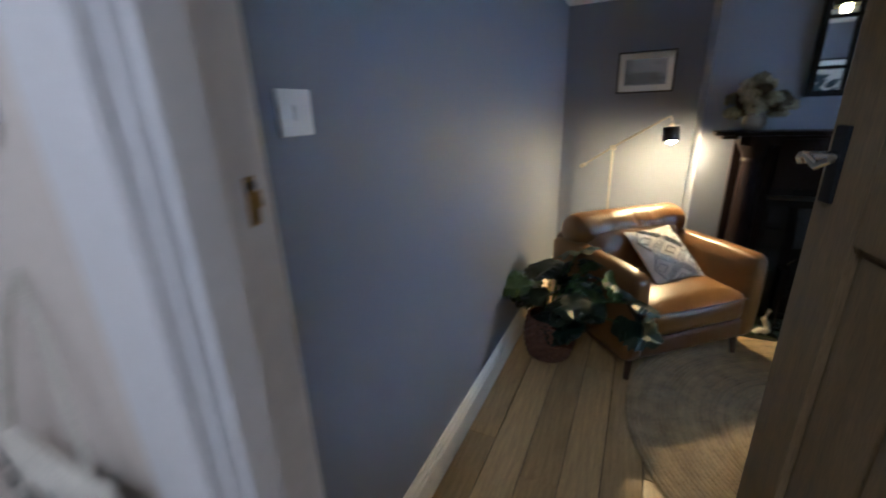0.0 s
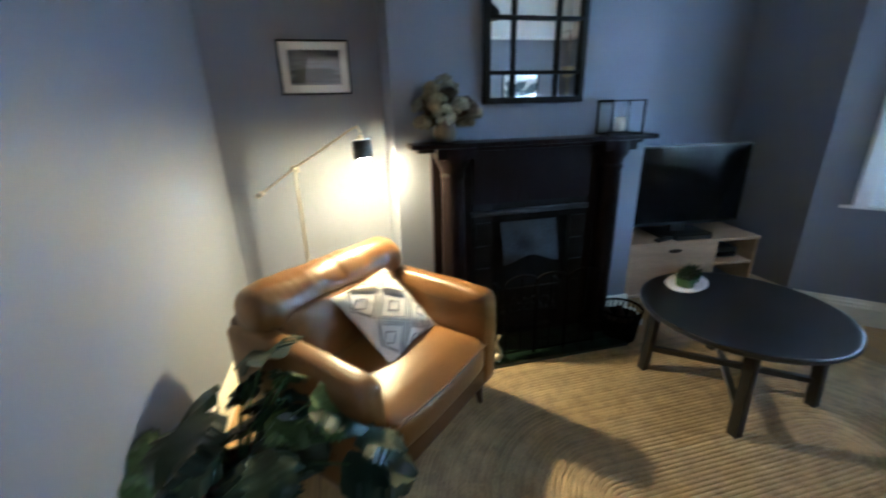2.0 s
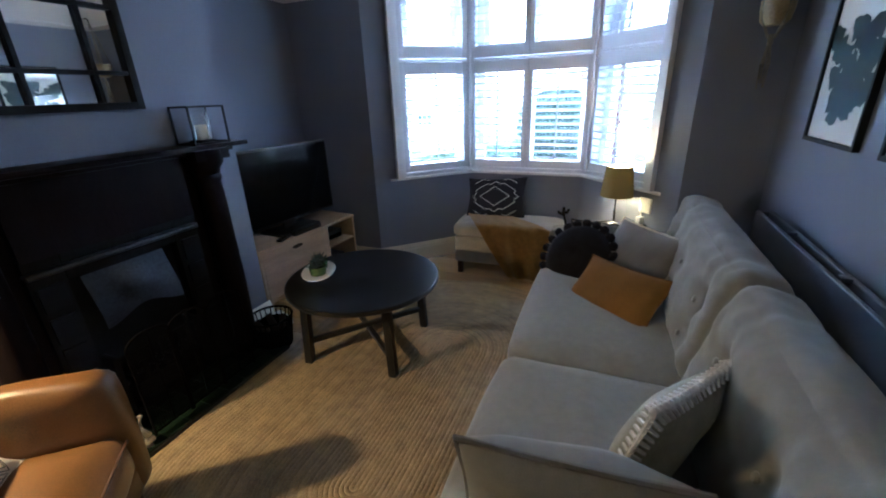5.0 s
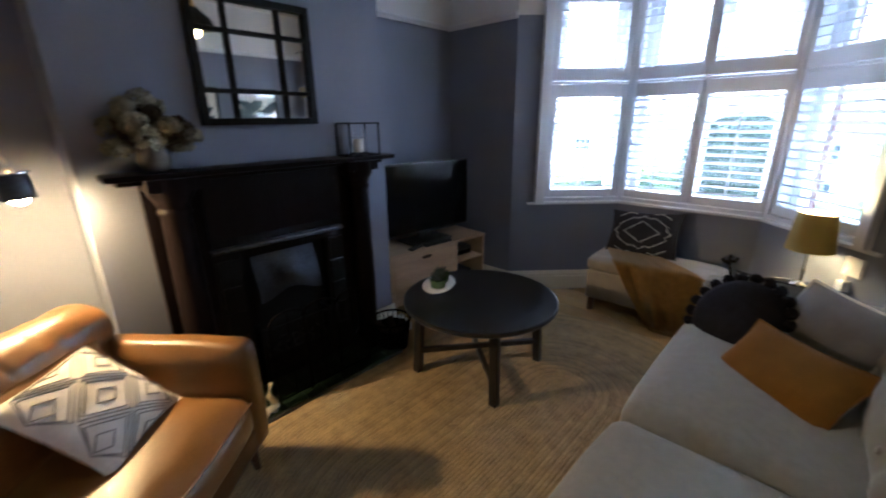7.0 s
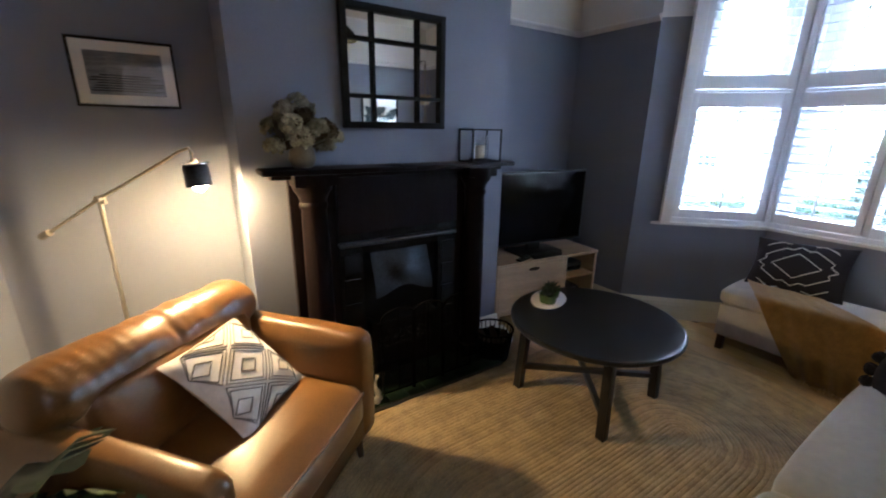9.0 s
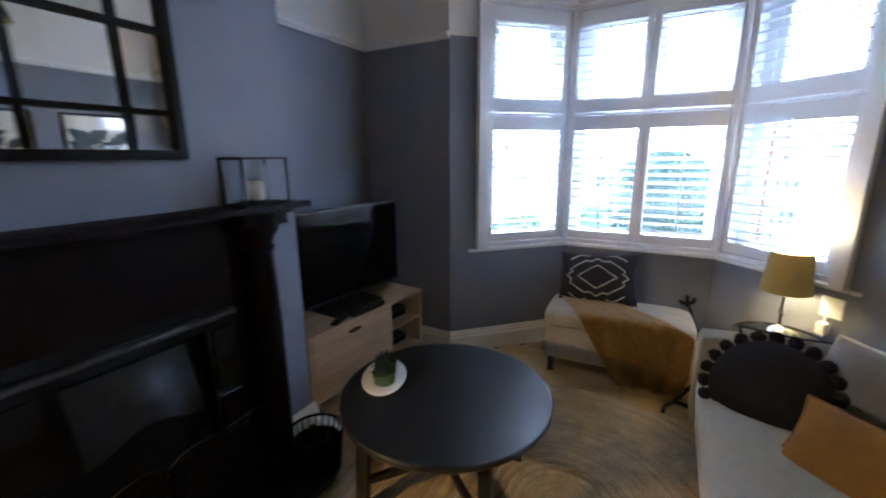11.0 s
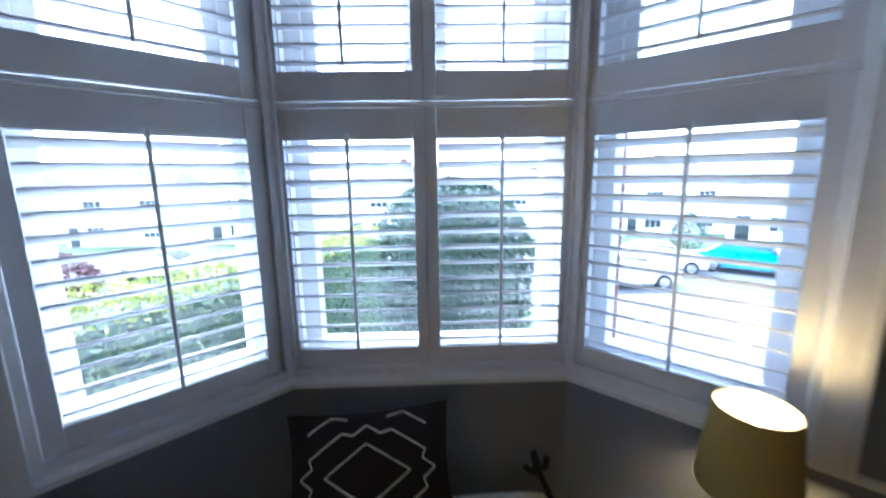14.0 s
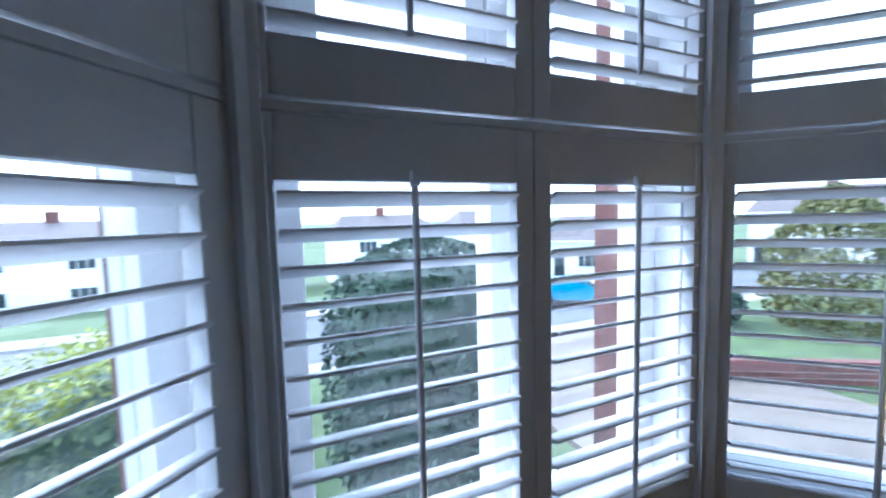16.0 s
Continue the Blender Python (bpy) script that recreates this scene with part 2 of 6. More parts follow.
def sweep(bm, line, r, seg=8, closed=False, m=I4, taper=None):
    """A round tube along points."""
    pts = [Vector(p) for p in line]
    k = len(pts)
    t = bmesh.new()
    rings = []
    for i, p in enumerate(pts):
        d = (pts[(i + 1) % k] - pts[i - 1]) if closed else (pts[min(i + 1, k - 1)] - pts[max(i - 1, 0)])
        q = d.to_track_quat("Z", "Y").to_matrix()
        rr = r * (taper(i / (k - 1)) if taper else 1)
        rings.append([t.verts.new(p + q @ Vector((rr * math.cos(2 * math.pi * s / seg), rr * math.sin(2 * math.pi * s / seg), 0))) for s in range(seg)])
    for a, b in zip(rings, rings[1:] + ([rings[0]] if closed else [])):
        for s in range(seg):
            t.faces.new((a[s], a[(s + 1) % seg], b[(s + 1) % seg], b[s]))
    if not closed:
        t.faces.new(rings[0][::-1])
        t.faces.new(rings[-1])
    merge(bm, t, m)
    return bm


def pillow(bm, w, d, h, m=I4, n=18, pinch=0.10, dent=0.0, seed=0.0):
    """A stuffed square cushion lying flat, corners drawn out, with soft creases."""
    t = bmesh.new()
    grid = {}
    for side in (1, -1):
        for i in range(n + 1):
            for j in range(n + 1):
                u, v = 2 * i / n - 1, 2 * j / n - 1
                edge = i in (0, n) or j in (0, n)
                if edge and side < 0:
                    continue
                f = max(0.0, (1 - abs(u) ** 2.4) * (1 - abs(v) ** 2.4)) ** 0.55
                x, y = u * w / 2 * (1 - pinch * (1 - abs(v) ** 2) * abs(u) ** 3), v * d / 2 * (1 - pinch * (1 - abs(u) ** 2) * abs(v) ** 3)
                z = side * h / 2 * f + 0.012 * noise.noise(Vector((x * 7 + seed, y * 7, side * 3.0))) * f
                z -= dent * math.exp(-9 * (u * u + v * v)) * side
                grid[side, i, j] = t.verts.new((x, y, z))
    for side in (1, -1):
        g = lambda i, j: grid.get((side, i, j)) or grid[1, i, j]
        for i in range(n):
            for j in range(n):
                q = (g(i, j), g(i + 1, j), g(i + 1, j + 1), g(i, j + 1))
                t.faces.new(q if side > 0 else q[::-1])
    merge(bm, t, m)
    return bm


def slab_soft(bm, x0, x1, y0, y1, z0, z1, r=0.05, puff=0.02, m=I4, n=10):
    """An upholstered block: rounded edges and swollen faces."""
    t = bmesh.new()
    bmesh.ops.create_cube(t, size=2)
    bmesh.ops.subdivide_edges(t, edges=t.edges[:], cuts=n, use_grid_fill=True)
    c = Vector(((x0 + x1) / 2, (y0 + y1) / 2, (z0 + z1) / 2))
    hs = Vector(((x1 - x0) / 2, (y1 - y0) / 2, (z1 - z0) / 2))
    for v in t.verts:
        p = v.co.copy()
        q = Vector([math.copysign(abs(p[i]) ** 0.75, p[i]) * hs[i] for i in range(3)])
        inner = Vector([max(-hs[i] + r, min(hs[i] - r, q[i])) for i in range(3)])
        off = q - inner
        if off.length > 1e-6:
            q = inner + off.normalized() * min(r, max(off.length, r if max(abs(off[i]) for i in range(3)) >= r * 0.98 else off.length))
        sw = [1 - min(1, abs(p[i])) ** 2 for i in range(3)]
        for i in range(3):
            if abs(p[i]) > 0.999:
                q[i] += math.copysign(puff * sw[(i + 1) % 3] * sw[(i + 2) % 3], p[i])
        q += Vector((0, 0, 0.006 * noise.noise((q + c) * 6)))
        v.co = c + q
    merge(bm, t, m)
    return bm


def part(name, bm, material, parent, label="", smooth=True, m=None):
    me = bpy.data.meshes.new(name)
    bm.to_mesh(me)
    bm.free()
    me.materials.append(material)
    if smooth:
        me.shade_smooth()
        me.set_sharp_from_angle(angle=radians(38))
    ob = new(name, me)
    if parent is not None:
        ob.parent = parent
    if m is not None:
        ob.matrix_basis = m
    if label:
        ob["label"] = label
    return ob


def twin(ob, m, parent=None):
    """One more object on the same mesh."""
    o = new(ob.name.split(".")[0], ob.data)
    o.parent = parent or ob.parent
    o.matrix_basis = m
    return o


def thing(name, label, category, m=I4, group="", kind=""):
    e = new(name)
    e.empty_display_size = 0.1
    e.matrix_basis = m
    return tagged(e, label, category, group, kind)


def single(name, bm, material, label, category, m=I4, group="", kind="", smooth=True):
    ob = part(name, bm, material, None, "", smooth, m)
    return tagged(ob, label, category, group, kind)


def structure(name, bm, material, label, category, smooth=False):
    return single(name, bm, material, label, category, kind="structure", smooth=smooth)


B = bmesh.new

# ---- the room ----
RAIL, CEIL, BAYC = 2.165, 2.62, 2.47
XW, XE, YS, YN, YC = -0.25, 3.34, 0.74, 4.10, 3.66
CBL, CBR = 0.70, 2.22
MID = 2.295
A_, B_ = Vector((3.34, 3.42)), Vector((3.985, 2.775))
D_, C_ = Vector((3.34, 2 * MID - 3.42)), Vector((3.985, 2 * MID - 2.775))
DOOR0, DOOR1, DOORH = 0.07, 0.78, 2.03


def two_tone(name, make, label):
    """A wall in blue up to the picture rail and white above it."""
    bm = B()
    make(bm, -0.15, RAIL)
    structure(name, bm, PAINT, "slate blue painted " + label, "wall")
    bm = B()
    make(bm, RAIL, CEIL)
    structure(name + "_frieze", bm, FRIEZE, "white painted frieze above the picture rail", "wall")


two_tone("wall_west", lambda b, a, z: box(b, XW - 0.12, XW, YS - 0.08, YN + 0.12, a, z), "plaster wall with a satin sheen")
two_tone("wall_north", lambda b, a, z: box(b, XW, XE + 0.3, YN, YN + 0.12, a, z), "plaster wall in the alcoves")
two_tone("chimney_breast", lambda b, a, z: box(b, CBL, CBR, YC, YN, a, z), "chimney breast")
two_tone("wall_east_north", lambda b, a, z: prism(b, [(XE, YN), (XE, A_.y), (XE + 0.3, A_.y), (XE + 0.3, YN)], a, z), "plaster wall beside the bay")
two_tone("wall_east_south", lambda b, a, z: prism(b, [(XE, D_.y), (XE, YS - 0.08), (XE + 0.3, YS - 0.08), (XE + 0.3, D_.y)], a, z), "plaster wall beside the bay")


def south(b, a, z):
    box(b, XW, DOOR0 - 0.03, YS - 0.08, YS, a, z)
    box(b, DOOR1 + 0.03, XE, YS - 0.08, YS, a, z)
    if z > DOORH + 0.1:
        box(b, DOOR0 - 0.03, DOOR1 + 0.03, YS - 0.08, YS, max(a, DOORH + 0.03), z)


two_tone("wall_south", lambda b, a, z: south(b, a, z), "plaster wall behind the sofa")
bm = B()
box(bm, DOOR0 - 0.03, DOOR1 + 0.03, YS - 0.08, YS, DOORH + 0.03, RAIL)
structure("door_head", bm, PAINT, "slate blue painted wall over the doorway", "wall")

NV = Vector((0.70710678, 0.70710678))
OUT = 0.28
outer = [A_ + NV * OUT, Vector((B_.x + OUT, B_.y + OUT * 0.414)), Vector((C_.x + OUT, C_.y - OUT * 0.414)), D_ + Vector((NV.x, -NV.y)) * OUT]
inner = [A_, B_, C_, D_]
bay = [(inner[0], inner[1], outer[1], outer[0]), (inner[1], inner[2], outer[2], outer[1]), (inner[2], inner[3], outer[3], outer[2])]
SILL = 0.778
for k, quad in enumerate(bay):
    bm = B()
    prism(bm, [tuple(p) for p in quad[::-1]], -0.15, SILL - 0.019)
    bmesh.ops.recalc_face_normals(bm, faces=bm.faces[:])
    structure("wall_bay_%d" % (k + 1), bm, PAINT, "slate blue painted wall under the bay window", "wall")
    bm = B()
    prism(bm, [tuple(p) for p in quad[::-1]], 2.41, CEIL)
    bmesh.ops.recalc_face_normals(bm, faces=bm.faces[:])
    structure("wall_bay_head_%d" % (k + 1), bm, FRIEZE, "white painted head over the bay window", "wall")

bm = B()
prism(bm, [(XE + 0.02, A_.y), (XE + 0.02, D_.y), tuple(outer[3]), tuple(outer[2]), tuple(outer[1]), tuple(outer[0])], BAYC, BAYC + 0.1)
bmesh.ops.recalc_face_normals(bm, faces=bm.faces[:])
structure("ceiling_bay", bm, FRIEZE, "white plaster ceiling of the bay", "ceiling")
bm = B()
box(bm, XW - 0.12, XE + 0.9, YS - 0.08, YN + 0.12, CEIL, CEIL + 0.12)
structure("ceiling", bm, FRIEZE, "white plaster ceiling", "ceiling")
bm = B()
box(bm, XE - 0.003, XE + 0.02, D_.y, A_.y, BAYC - 0.003, CEIL)
structure("beam_bay", bm, FRIEZE, "white painted downstand over the bay opening", "beam")

# floor: a dark bed, with boards laid on it at the end of the file
bm = B()
prism(bm, [(XW - 0.12, YS - 0.08), (XE, YS - 0.08), (XE, D_.y), tuple(C_ + Vector((0.1, 0))), tuple(B_ + Vector((0.1, 0))), (XE, A_.y), (XE, YN), (XW - 0.12, YN)], -0.15, -0.012)
structure("floor", bm, GAP, "pine floorboards with dark gaps", "floor")


def run(bm, pts, prof):
    """A moulding along a plan line; prof: offset into the room (left of the line) and height."""
    pts = [Vector(p) for p in pts]
    t = bmesh.new()
    rows = []
    for i, p in enumerate(pts):
        d0 = (pts[i] - pts[i - 1]).normalized() if i else (pts[1] - pts[0]).normalized()
        d1 = (pts[i + 1] - pts[i]).normalized() if i + 1 < len(pts) else d0
        n0, n1 = Vector((-d0.y, d0.x)), Vector((-d1.y, d1.x))
        n = (n0 + n1).normalized()
        n = n / max(0.3, n.dot(n0))
        rows.append([t.verts.new((p.x + n.x * o, p.y + n.y * o, z)) for o, z in prof])
    for a, b in zip(rows, rows[1:]):
        for j in range(len(prof)):
            k = (j + 1) % len(prof)
            t.faces.new((a[j], b[j], b[k], a[k]))
    t.faces.new(rows[0])
    t.faces.new(rows[-1][::-1])
    bmesh.ops.recalc_face_normals(t, faces=t.faces[:])
    merge(bm, t)
    return bm


SKIRT = [(0, 0), (0.022, 0), (0.022, 0.115), (0.016, 0.128), (0.016, 0.14), (0.009, 0.152), (0.006, 0.165), (0, 0.168)]
LINES = {
    "west": [(XW, YN), (XW, YS)], "alcove_a": [(CBL, YN), (XW, YN)], "breast_a": [(CBL, YC), (CBL, YN)],
    "alcove_b": [(XE, YN), (CBR, YN)], "breast_b": [(CBR, YN), (CBR, YC)],
    "breast_front_a": [(0.87, YC), (CBL - 0.02, YC)], "breast_front_b": [(CBR + 0.02, YC), (2.06, YC)],
    "bay": [(XE, YS), tuple(D_), tuple(C_), tuple(B_), tuple(A_), (XE, YN)], "south": [(DOOR1 + 0.13, YS), (XE, YS)],
}
for k, line in LINES.items():
    structure("baseboard_" + k, run(B(), line, SKIRT), SKIRTW, "white painted moulded skirting board", "skirting board")
PROF = [(0, RAIL - 0.02), (0.012, RAIL - 0.02), (0.018, RAIL - 0.008), (0.03, RAIL), (0.034, RAIL + 0.012), (0.02, RAIL + 0.02), (0, RAIL + 0.022)]
rails = {"west": LINES["west"], "north_a": [(CBL, YC), (CBL, YN), (XW, YN)], "breast": [(CBR, YC), (CBL, YC)], "north_b": [(XE, A_.y), (XE, YN), (CBR, YN), (CBR, YC)],
         "south": [(XW, YS), (XE, YS), (XE, D_.y)]}
for k, line in rails.items():
    structure("trim_rail_" + k, run(B(), line, PROF), WHITE, "white painted picture rail", "picture rail")

# ---- bay window, facet by facet ----
SHZ = (0.873, 1.596, 1.806, 2.285)


def facet(k, p, q, spans, cas0, cas1):
    """s runs along the wall, y outwards, z up."""
    p, q = Vector(p), Vector(q)
    u = (q - p).normalized()
    n = Vector((-u.y, u.x))
    length = (q - p).length
    m = Matrix(((u.x, n.x, 0, p.x), (u.y, n.y, 0, p.y), (0, 0, 1, 0), (0, 0, 0, 1)))
    win = thing("window_%d" % k, "white framed bay window with wooden sill", "window", m, kind="structure")
    w0, w1 = (0.265 if cas0 else 0.0), (length - 0.265 if cas1 else length)
    # sill
    e0, e1 = (0.135 if cas0 else -0.02), (length - 0.135 if cas1 else length + 0.02)
    g = 0.41421

    def mitred(y0, y1, a, b, z0, z1):
        """A block whose free ends meet the next facet's on the bisector."""
        pts = [(a if cas0 else -g * y0, y0), (b if cas1 else length + g * y0, y0), (b if cas1 else length + g * y1, y1), (a if cas0 else -g * y1, y1)]
        return prism(B(), pts, z0, z1)

    part("window_sill", mitred(-0.018, 0.30, e0, e1, SILL - 0.018, SILL), WHITE, win, smooth=False)
    for a, b, flag in ((0.19, 0.265, cas0), (length - 0.265, length - 0.19, cas1)):
        if flag:
            bm = B()
            box(bm, a, b, -0.028, 0.02, SILL, 2.41, 0.006)
            edge = (a, a + 0.02) if flag == 1 else (b - 0.02, b)
            box(bm, edge[0], edge[1], -0.042, -0.028, SILL, 2.41, 0.005)
            part("casing", bm, WHITE, win)
            part("wall_pier", box(B(), 0.0 if flag == 1 else a - 0.02, b + 0.02 if flag == 1 else length, 0.02, 0.28, SILL, 2.41), UPVC, win, smooth=False)
            pa, pb = (0.0, a) if flag == 1 else (b, length)
            part("wall_return", box(B(), pa, pb, 0, 0.02, SILL - 0.022, RAIL), PAINT, win, "slate blue painted strip beside the casing", smooth=False)
            part("wall_return", box(B(), pa, pb, 0, 0.02, RAIL, 2.41), FRIEZE, win, "white painted strip above rail height", smooth=False)
    # fixed shutter frame: head, foot, middle rail and posts
    lap = 0.02 if k == 2 else 0.012
    f0, f1 = w0 - (0 if cas0 else lap), w1 + (0 if cas1 else lap)
    centre = 0.4735
    part("shutter_head", mitred(0.03, 0.085, f0, f1, 2.385, 2.41), SHUT, win, smooth=False)
    part("shutter_foot", mitred(0.03, 0.085, f0, f1, SILL, SILL + 0.03), SHUT, win, smooth=False)
    for c, flag, sg, end in ((f0, cas0, 1, 0.0), (f1, cas1, -1, length)):
        if flag:
            post = box(B(), min(c - sg * 0.005, c + sg * 0.022), max(c - sg * 0.005, c + sg * 0.022), 0.028, 0.09, SILL, 2.41, 0.003)
        else:
            pts = [(end - sg * g * 0.028, 0.028), (c + sg * 0.022, 0.028), (c + sg * 0.022, 0.09), (end - sg * g * 0.09, 0.09)]
            post = prism(B(), pts if sg > 0 else pts[::-1], SILL, 2.41)
        part("shutter_post", post, SHUT, win, smooth=False)
        if not flag and not (k == 2 and sg > 0):
            reveal, deep = {1: (0.03, 0.31), 2: (0.012, 0.38), 3: (0.05, 0.31)}[k]
            pts = [(end - sg * g * 0.246, 0.246), (end + sg * reveal, 0.246), (end + sg * reveal, deep), (end - sg * g * 0.246, deep)]
            part("brick_reveal", prism(B(), pts if sg > 0 else pts[::-1], SILL - 0.3, 2.41), BRICK, win, "red brick pier outside the glass", smooth=False)
        if not flag:
            pts = [(end - sg * g * 0.09, 0.0905), (end + sg * 0.012, 0.0905), (end + sg * 0.0, 0.17), (end - sg * g * 0.17, 0.17)]
            part("window_corner", prism(B(), pts if sg > 0 else pts[::-1], SILL, 2.41), UPVC, win, smooth=False)
    part("shutter_crossbar", box(B(), f0 + 0.022, f1 - 0.022, 0.045, 0.085, 1.697, 1.712, 0.002), SHUT, win)
    # outer window: plastic frame, glass and transom
    o0, o1 = (0.34 if cas0 else 0.01), (length - 0.34 if cas1 else length - 0.01)
    pieces = [(o0 - 0.08, o0 + 0.05), (o1 - 0.05, o1 + 0.08)]
    for a, b in pieces:
        part("window_jamb", box(B(), a, b, 0.17, 0.245, SILL, 2.41, 0.006), UPVC, win)
    for z0, z1 in ((SILL, SILL + 0.075), (1.70, 1.79), (2.34, 2.41)):
        part("window_bar", box(B(), o0 + 0.05, o1 - 0.05, 0.172, 0.243, z0, z1, 0.006), UPVC, win)
    lights = [(o0 + 0.05, o1 - 0.05)]
    if len(spans) == 2:
        mid = length / 2
        part("window_mullion", box(B(), mid - 0.03, mid + 0.03, 0.171, 0.244, SILL + 0.075, 2.34, 0.006), UPVC, win)
        lights = [(o0 + 0.05, mid - 0.03), (mid + 0.03, o1 - 0.05)]
    for a, b in lights:
        for z0, z1 in ((SILL + 0.075, 1.70), (1.79, 2.34)):
            pane = part("pane", box(B(), a, b, 0.205, 0.211, z0, z1), GLASS, win, smooth=False)
            pane.visible_shadow = False
    for z0, z1 in ((1.79, 2.34),):
        for a, b in lights:
            bm = B()
            for aa, bb, c, d in ((a, a + 0.045, z0, z1), (b - 0.045, b, z0, z1), (a + 0.045, b - 0.045, z0, z0 + 0.045), (a + 0.045, b - 0.045, z1 - 0.045, z1)):
                box(bm, aa, bb, 0.185, 0.232, c, d, 0.005)
            part("casement", bm, UPVC, win)
    if len(spans) == 2:
        part("rebate_strip", box(B(), centre - 0.02, centre + 0.02, 0.074, 0.08, SILL + 0.03, 2.385, 0.001), SHUT, win)
    # hinged shutter panels, two tiers
    for s0, s1 in spans:
        st0, st1 = f0 + 0.024, f1 - 0.024
        if len(spans) == 2:
            if abs(s1 - centre) < 0.1:
                st1 = centre - 0.002
            else:
                st0 = centre + 0.002
        for z0, z1, y0, y1 in ((SHZ[0], SHZ[1], SILL + 0.033, 1.694), (SHZ[2], SHZ[3], 1.718, 2.382)):
            pan = thing("shutter_panel", "white louvred shutter panel with open slats", "shutter", m @ pose(s0, 0.058, 0), "bay shutters")
            w = s1 - s0
            t0, t1 = -0.014, 0.014
            part("stile", box(B(), st0 - s0, 0, t0, t1, y0, y1, 0.0025), SHUT, pan)
            part("stile", box(B(), w, st1 - s0, t0, t1, y0, y1, 0.0025), SHUT, pan)
            part("bottom_rail", box(B(), 0.0005, w - 0.0005, t0 + 0.001, t1 - 0.001, y0, z0, 0.0025), SHUT, pan)
            part("top_rail", box(B(), 0.0005, w - 0.0005, t0 + 0.001, t1 - 0.001, z1, y1, 0.0025), SHUT, pan)
            count = max(3, round((z1 - z0) / 0.0555))
            pitch = (z1 - z0) / count
            bm = B()
            t = bmesh.new()
            ring = [(math.copysign(0.0315 * abs(math.cos(a)) ** 0.45, math.cos(a)), math.copysign(0.0045 * abs(math.sin(a)) ** 0.55, math.sin(a))) for a in [2 * math.pi * (i + 0.5) / 12 for i in range(12)]]
            va, vb = [t.verts.new((0.003, y, z)) for y, z in ring], [t.verts.new((w - 0.003, y, z)) for y, z in ring]
            t.faces.new(va[::-1])
            t.faces.new(vb)
            for i in range(12):
                t.faces.new((va[i], va[(i + 1) % 12], vb[(i + 1) % 12], vb[i]))
            bmesh.ops.recalc_face_normals(t, faces=t.faces[:])
            merge(bm, t)
            first = None
            for i in range(count):
                mm = pose(0, 0, z0 + pitch * (i + 0.5), (-19 if z0 < 1.5 else 7) + random.uniform(-1.2, 1.2))
                if first is None:
                    first = part("slat", bm, SHUT, pan, m=mm)
                else:
                    twin(first, mm)
            bm = B()
            rod(bm, (w / 2, -0.036, z0 + 0.012), (w / 2, -0.036, z1 - 0.008), 0.006, seg=10)
            tilt = part("tilt_rod", bm, SHUT, pan)
            part("rod_knob", rod(B(), (w / 2, -0.036, z1 - 0.008), (w / 2, -0.030, z1 + 0.016), 0.009, 0.006), SHUT, tilt)
            for hz in (y0 + 0.09, y1 - 0.09):
                side = st0 - s0 - 0.004 if s0 < length / 2 else st1 - s0 + 0.004
                part("hinge", rod(B(), (side, -0.017, hz - 0.03), (side, -0.017, hz + 0.03), 0.005, seg=8), WHITE, pan)
    return m


L1 = (B_ - A_).length
facet(1, A_, B_, [(0.333, 0.850)], 1, 0)
facet(2, B_, C_, [(0.014, 0.434), (0.513, 0.935)], 0, 0)
facet(3, C_, D_, [(L1 - 0.874, L1 - 0.332)], 0, 2)

# ---- doorway, door and hall ----
bm = B()
for x0, x1 in ((DOOR0 - 0.03, DOOR0), (DOOR1, DOOR1 + 0.03)):
    box(bm, x0, x1, YS - 0.09, YS + 0.004, 0, DOORH, 0.002)
box(bm, DOOR0 - 0.03, DOOR1 + 0.03, YS - 0.09, YS + 0.004, DOORH, DOORH + 0.03, 0.002)
box(bm, DOOR0, DOOR0 + 0.012, YS - 0.08, YS - 0.045, 0, DOORH, 0.002)
structure("door_frame", bm, WHITE, "white painted door lining", "door frame")
for k, (x0, x1) in enumerate(((DOOR0 - 0.10, DOOR0 - 0.008), (DOOR1 + 0.008, DOOR1 + 0.10))):
    for y0, y1 in ((YS - 0.105, YS - 0.08), (YS, YS + 0.016)):
        bm = B()
        box(bm, x0, x1, y0, y1, 0, DOORH + 0.09, 0.006)
        structure("trim_architrave_%d" % (k + 1), bm, WHITE, "white painted door architrave", "architrave")
strike = thing("strike_plate", "brass strike plate let into the white door lining", "latch", pose(DOOR0, YS - 0.014, 1.36) @ Matrix.Scale(0.42, 4))
part("plate", box(B(), 0, 0.003, -0.012, 0.012, -0.05, 0.05, 0.001), GOLD, strike)
part("keep", box(B(), 0.003, 0.006, -0.006, 0.02, -0.015, 0.02, 0.001), GOLD, strike)
# No hole is cut; a thin dark block paints the shade inside it
part("keep_hole", box(B(), 0.0031, 0.0045, -0.008, 0.008, 0.022, 0.04), GAP, strike)

door = thing("door_1", "open bare pine panelled door with black lever handle", "door", pose(DOOR1 - 0.004, YS + 0.008, 0.008, 0, 0, 11), kind="structure")
LEAF_W, T0, T1 = 0.59, -0.042, -0.002


def door_bar(name, y0, y1, z0, z1):
    part(name, box(B(), T0, T1, y0, y1, z0, z1, 0.003), PINE, door)


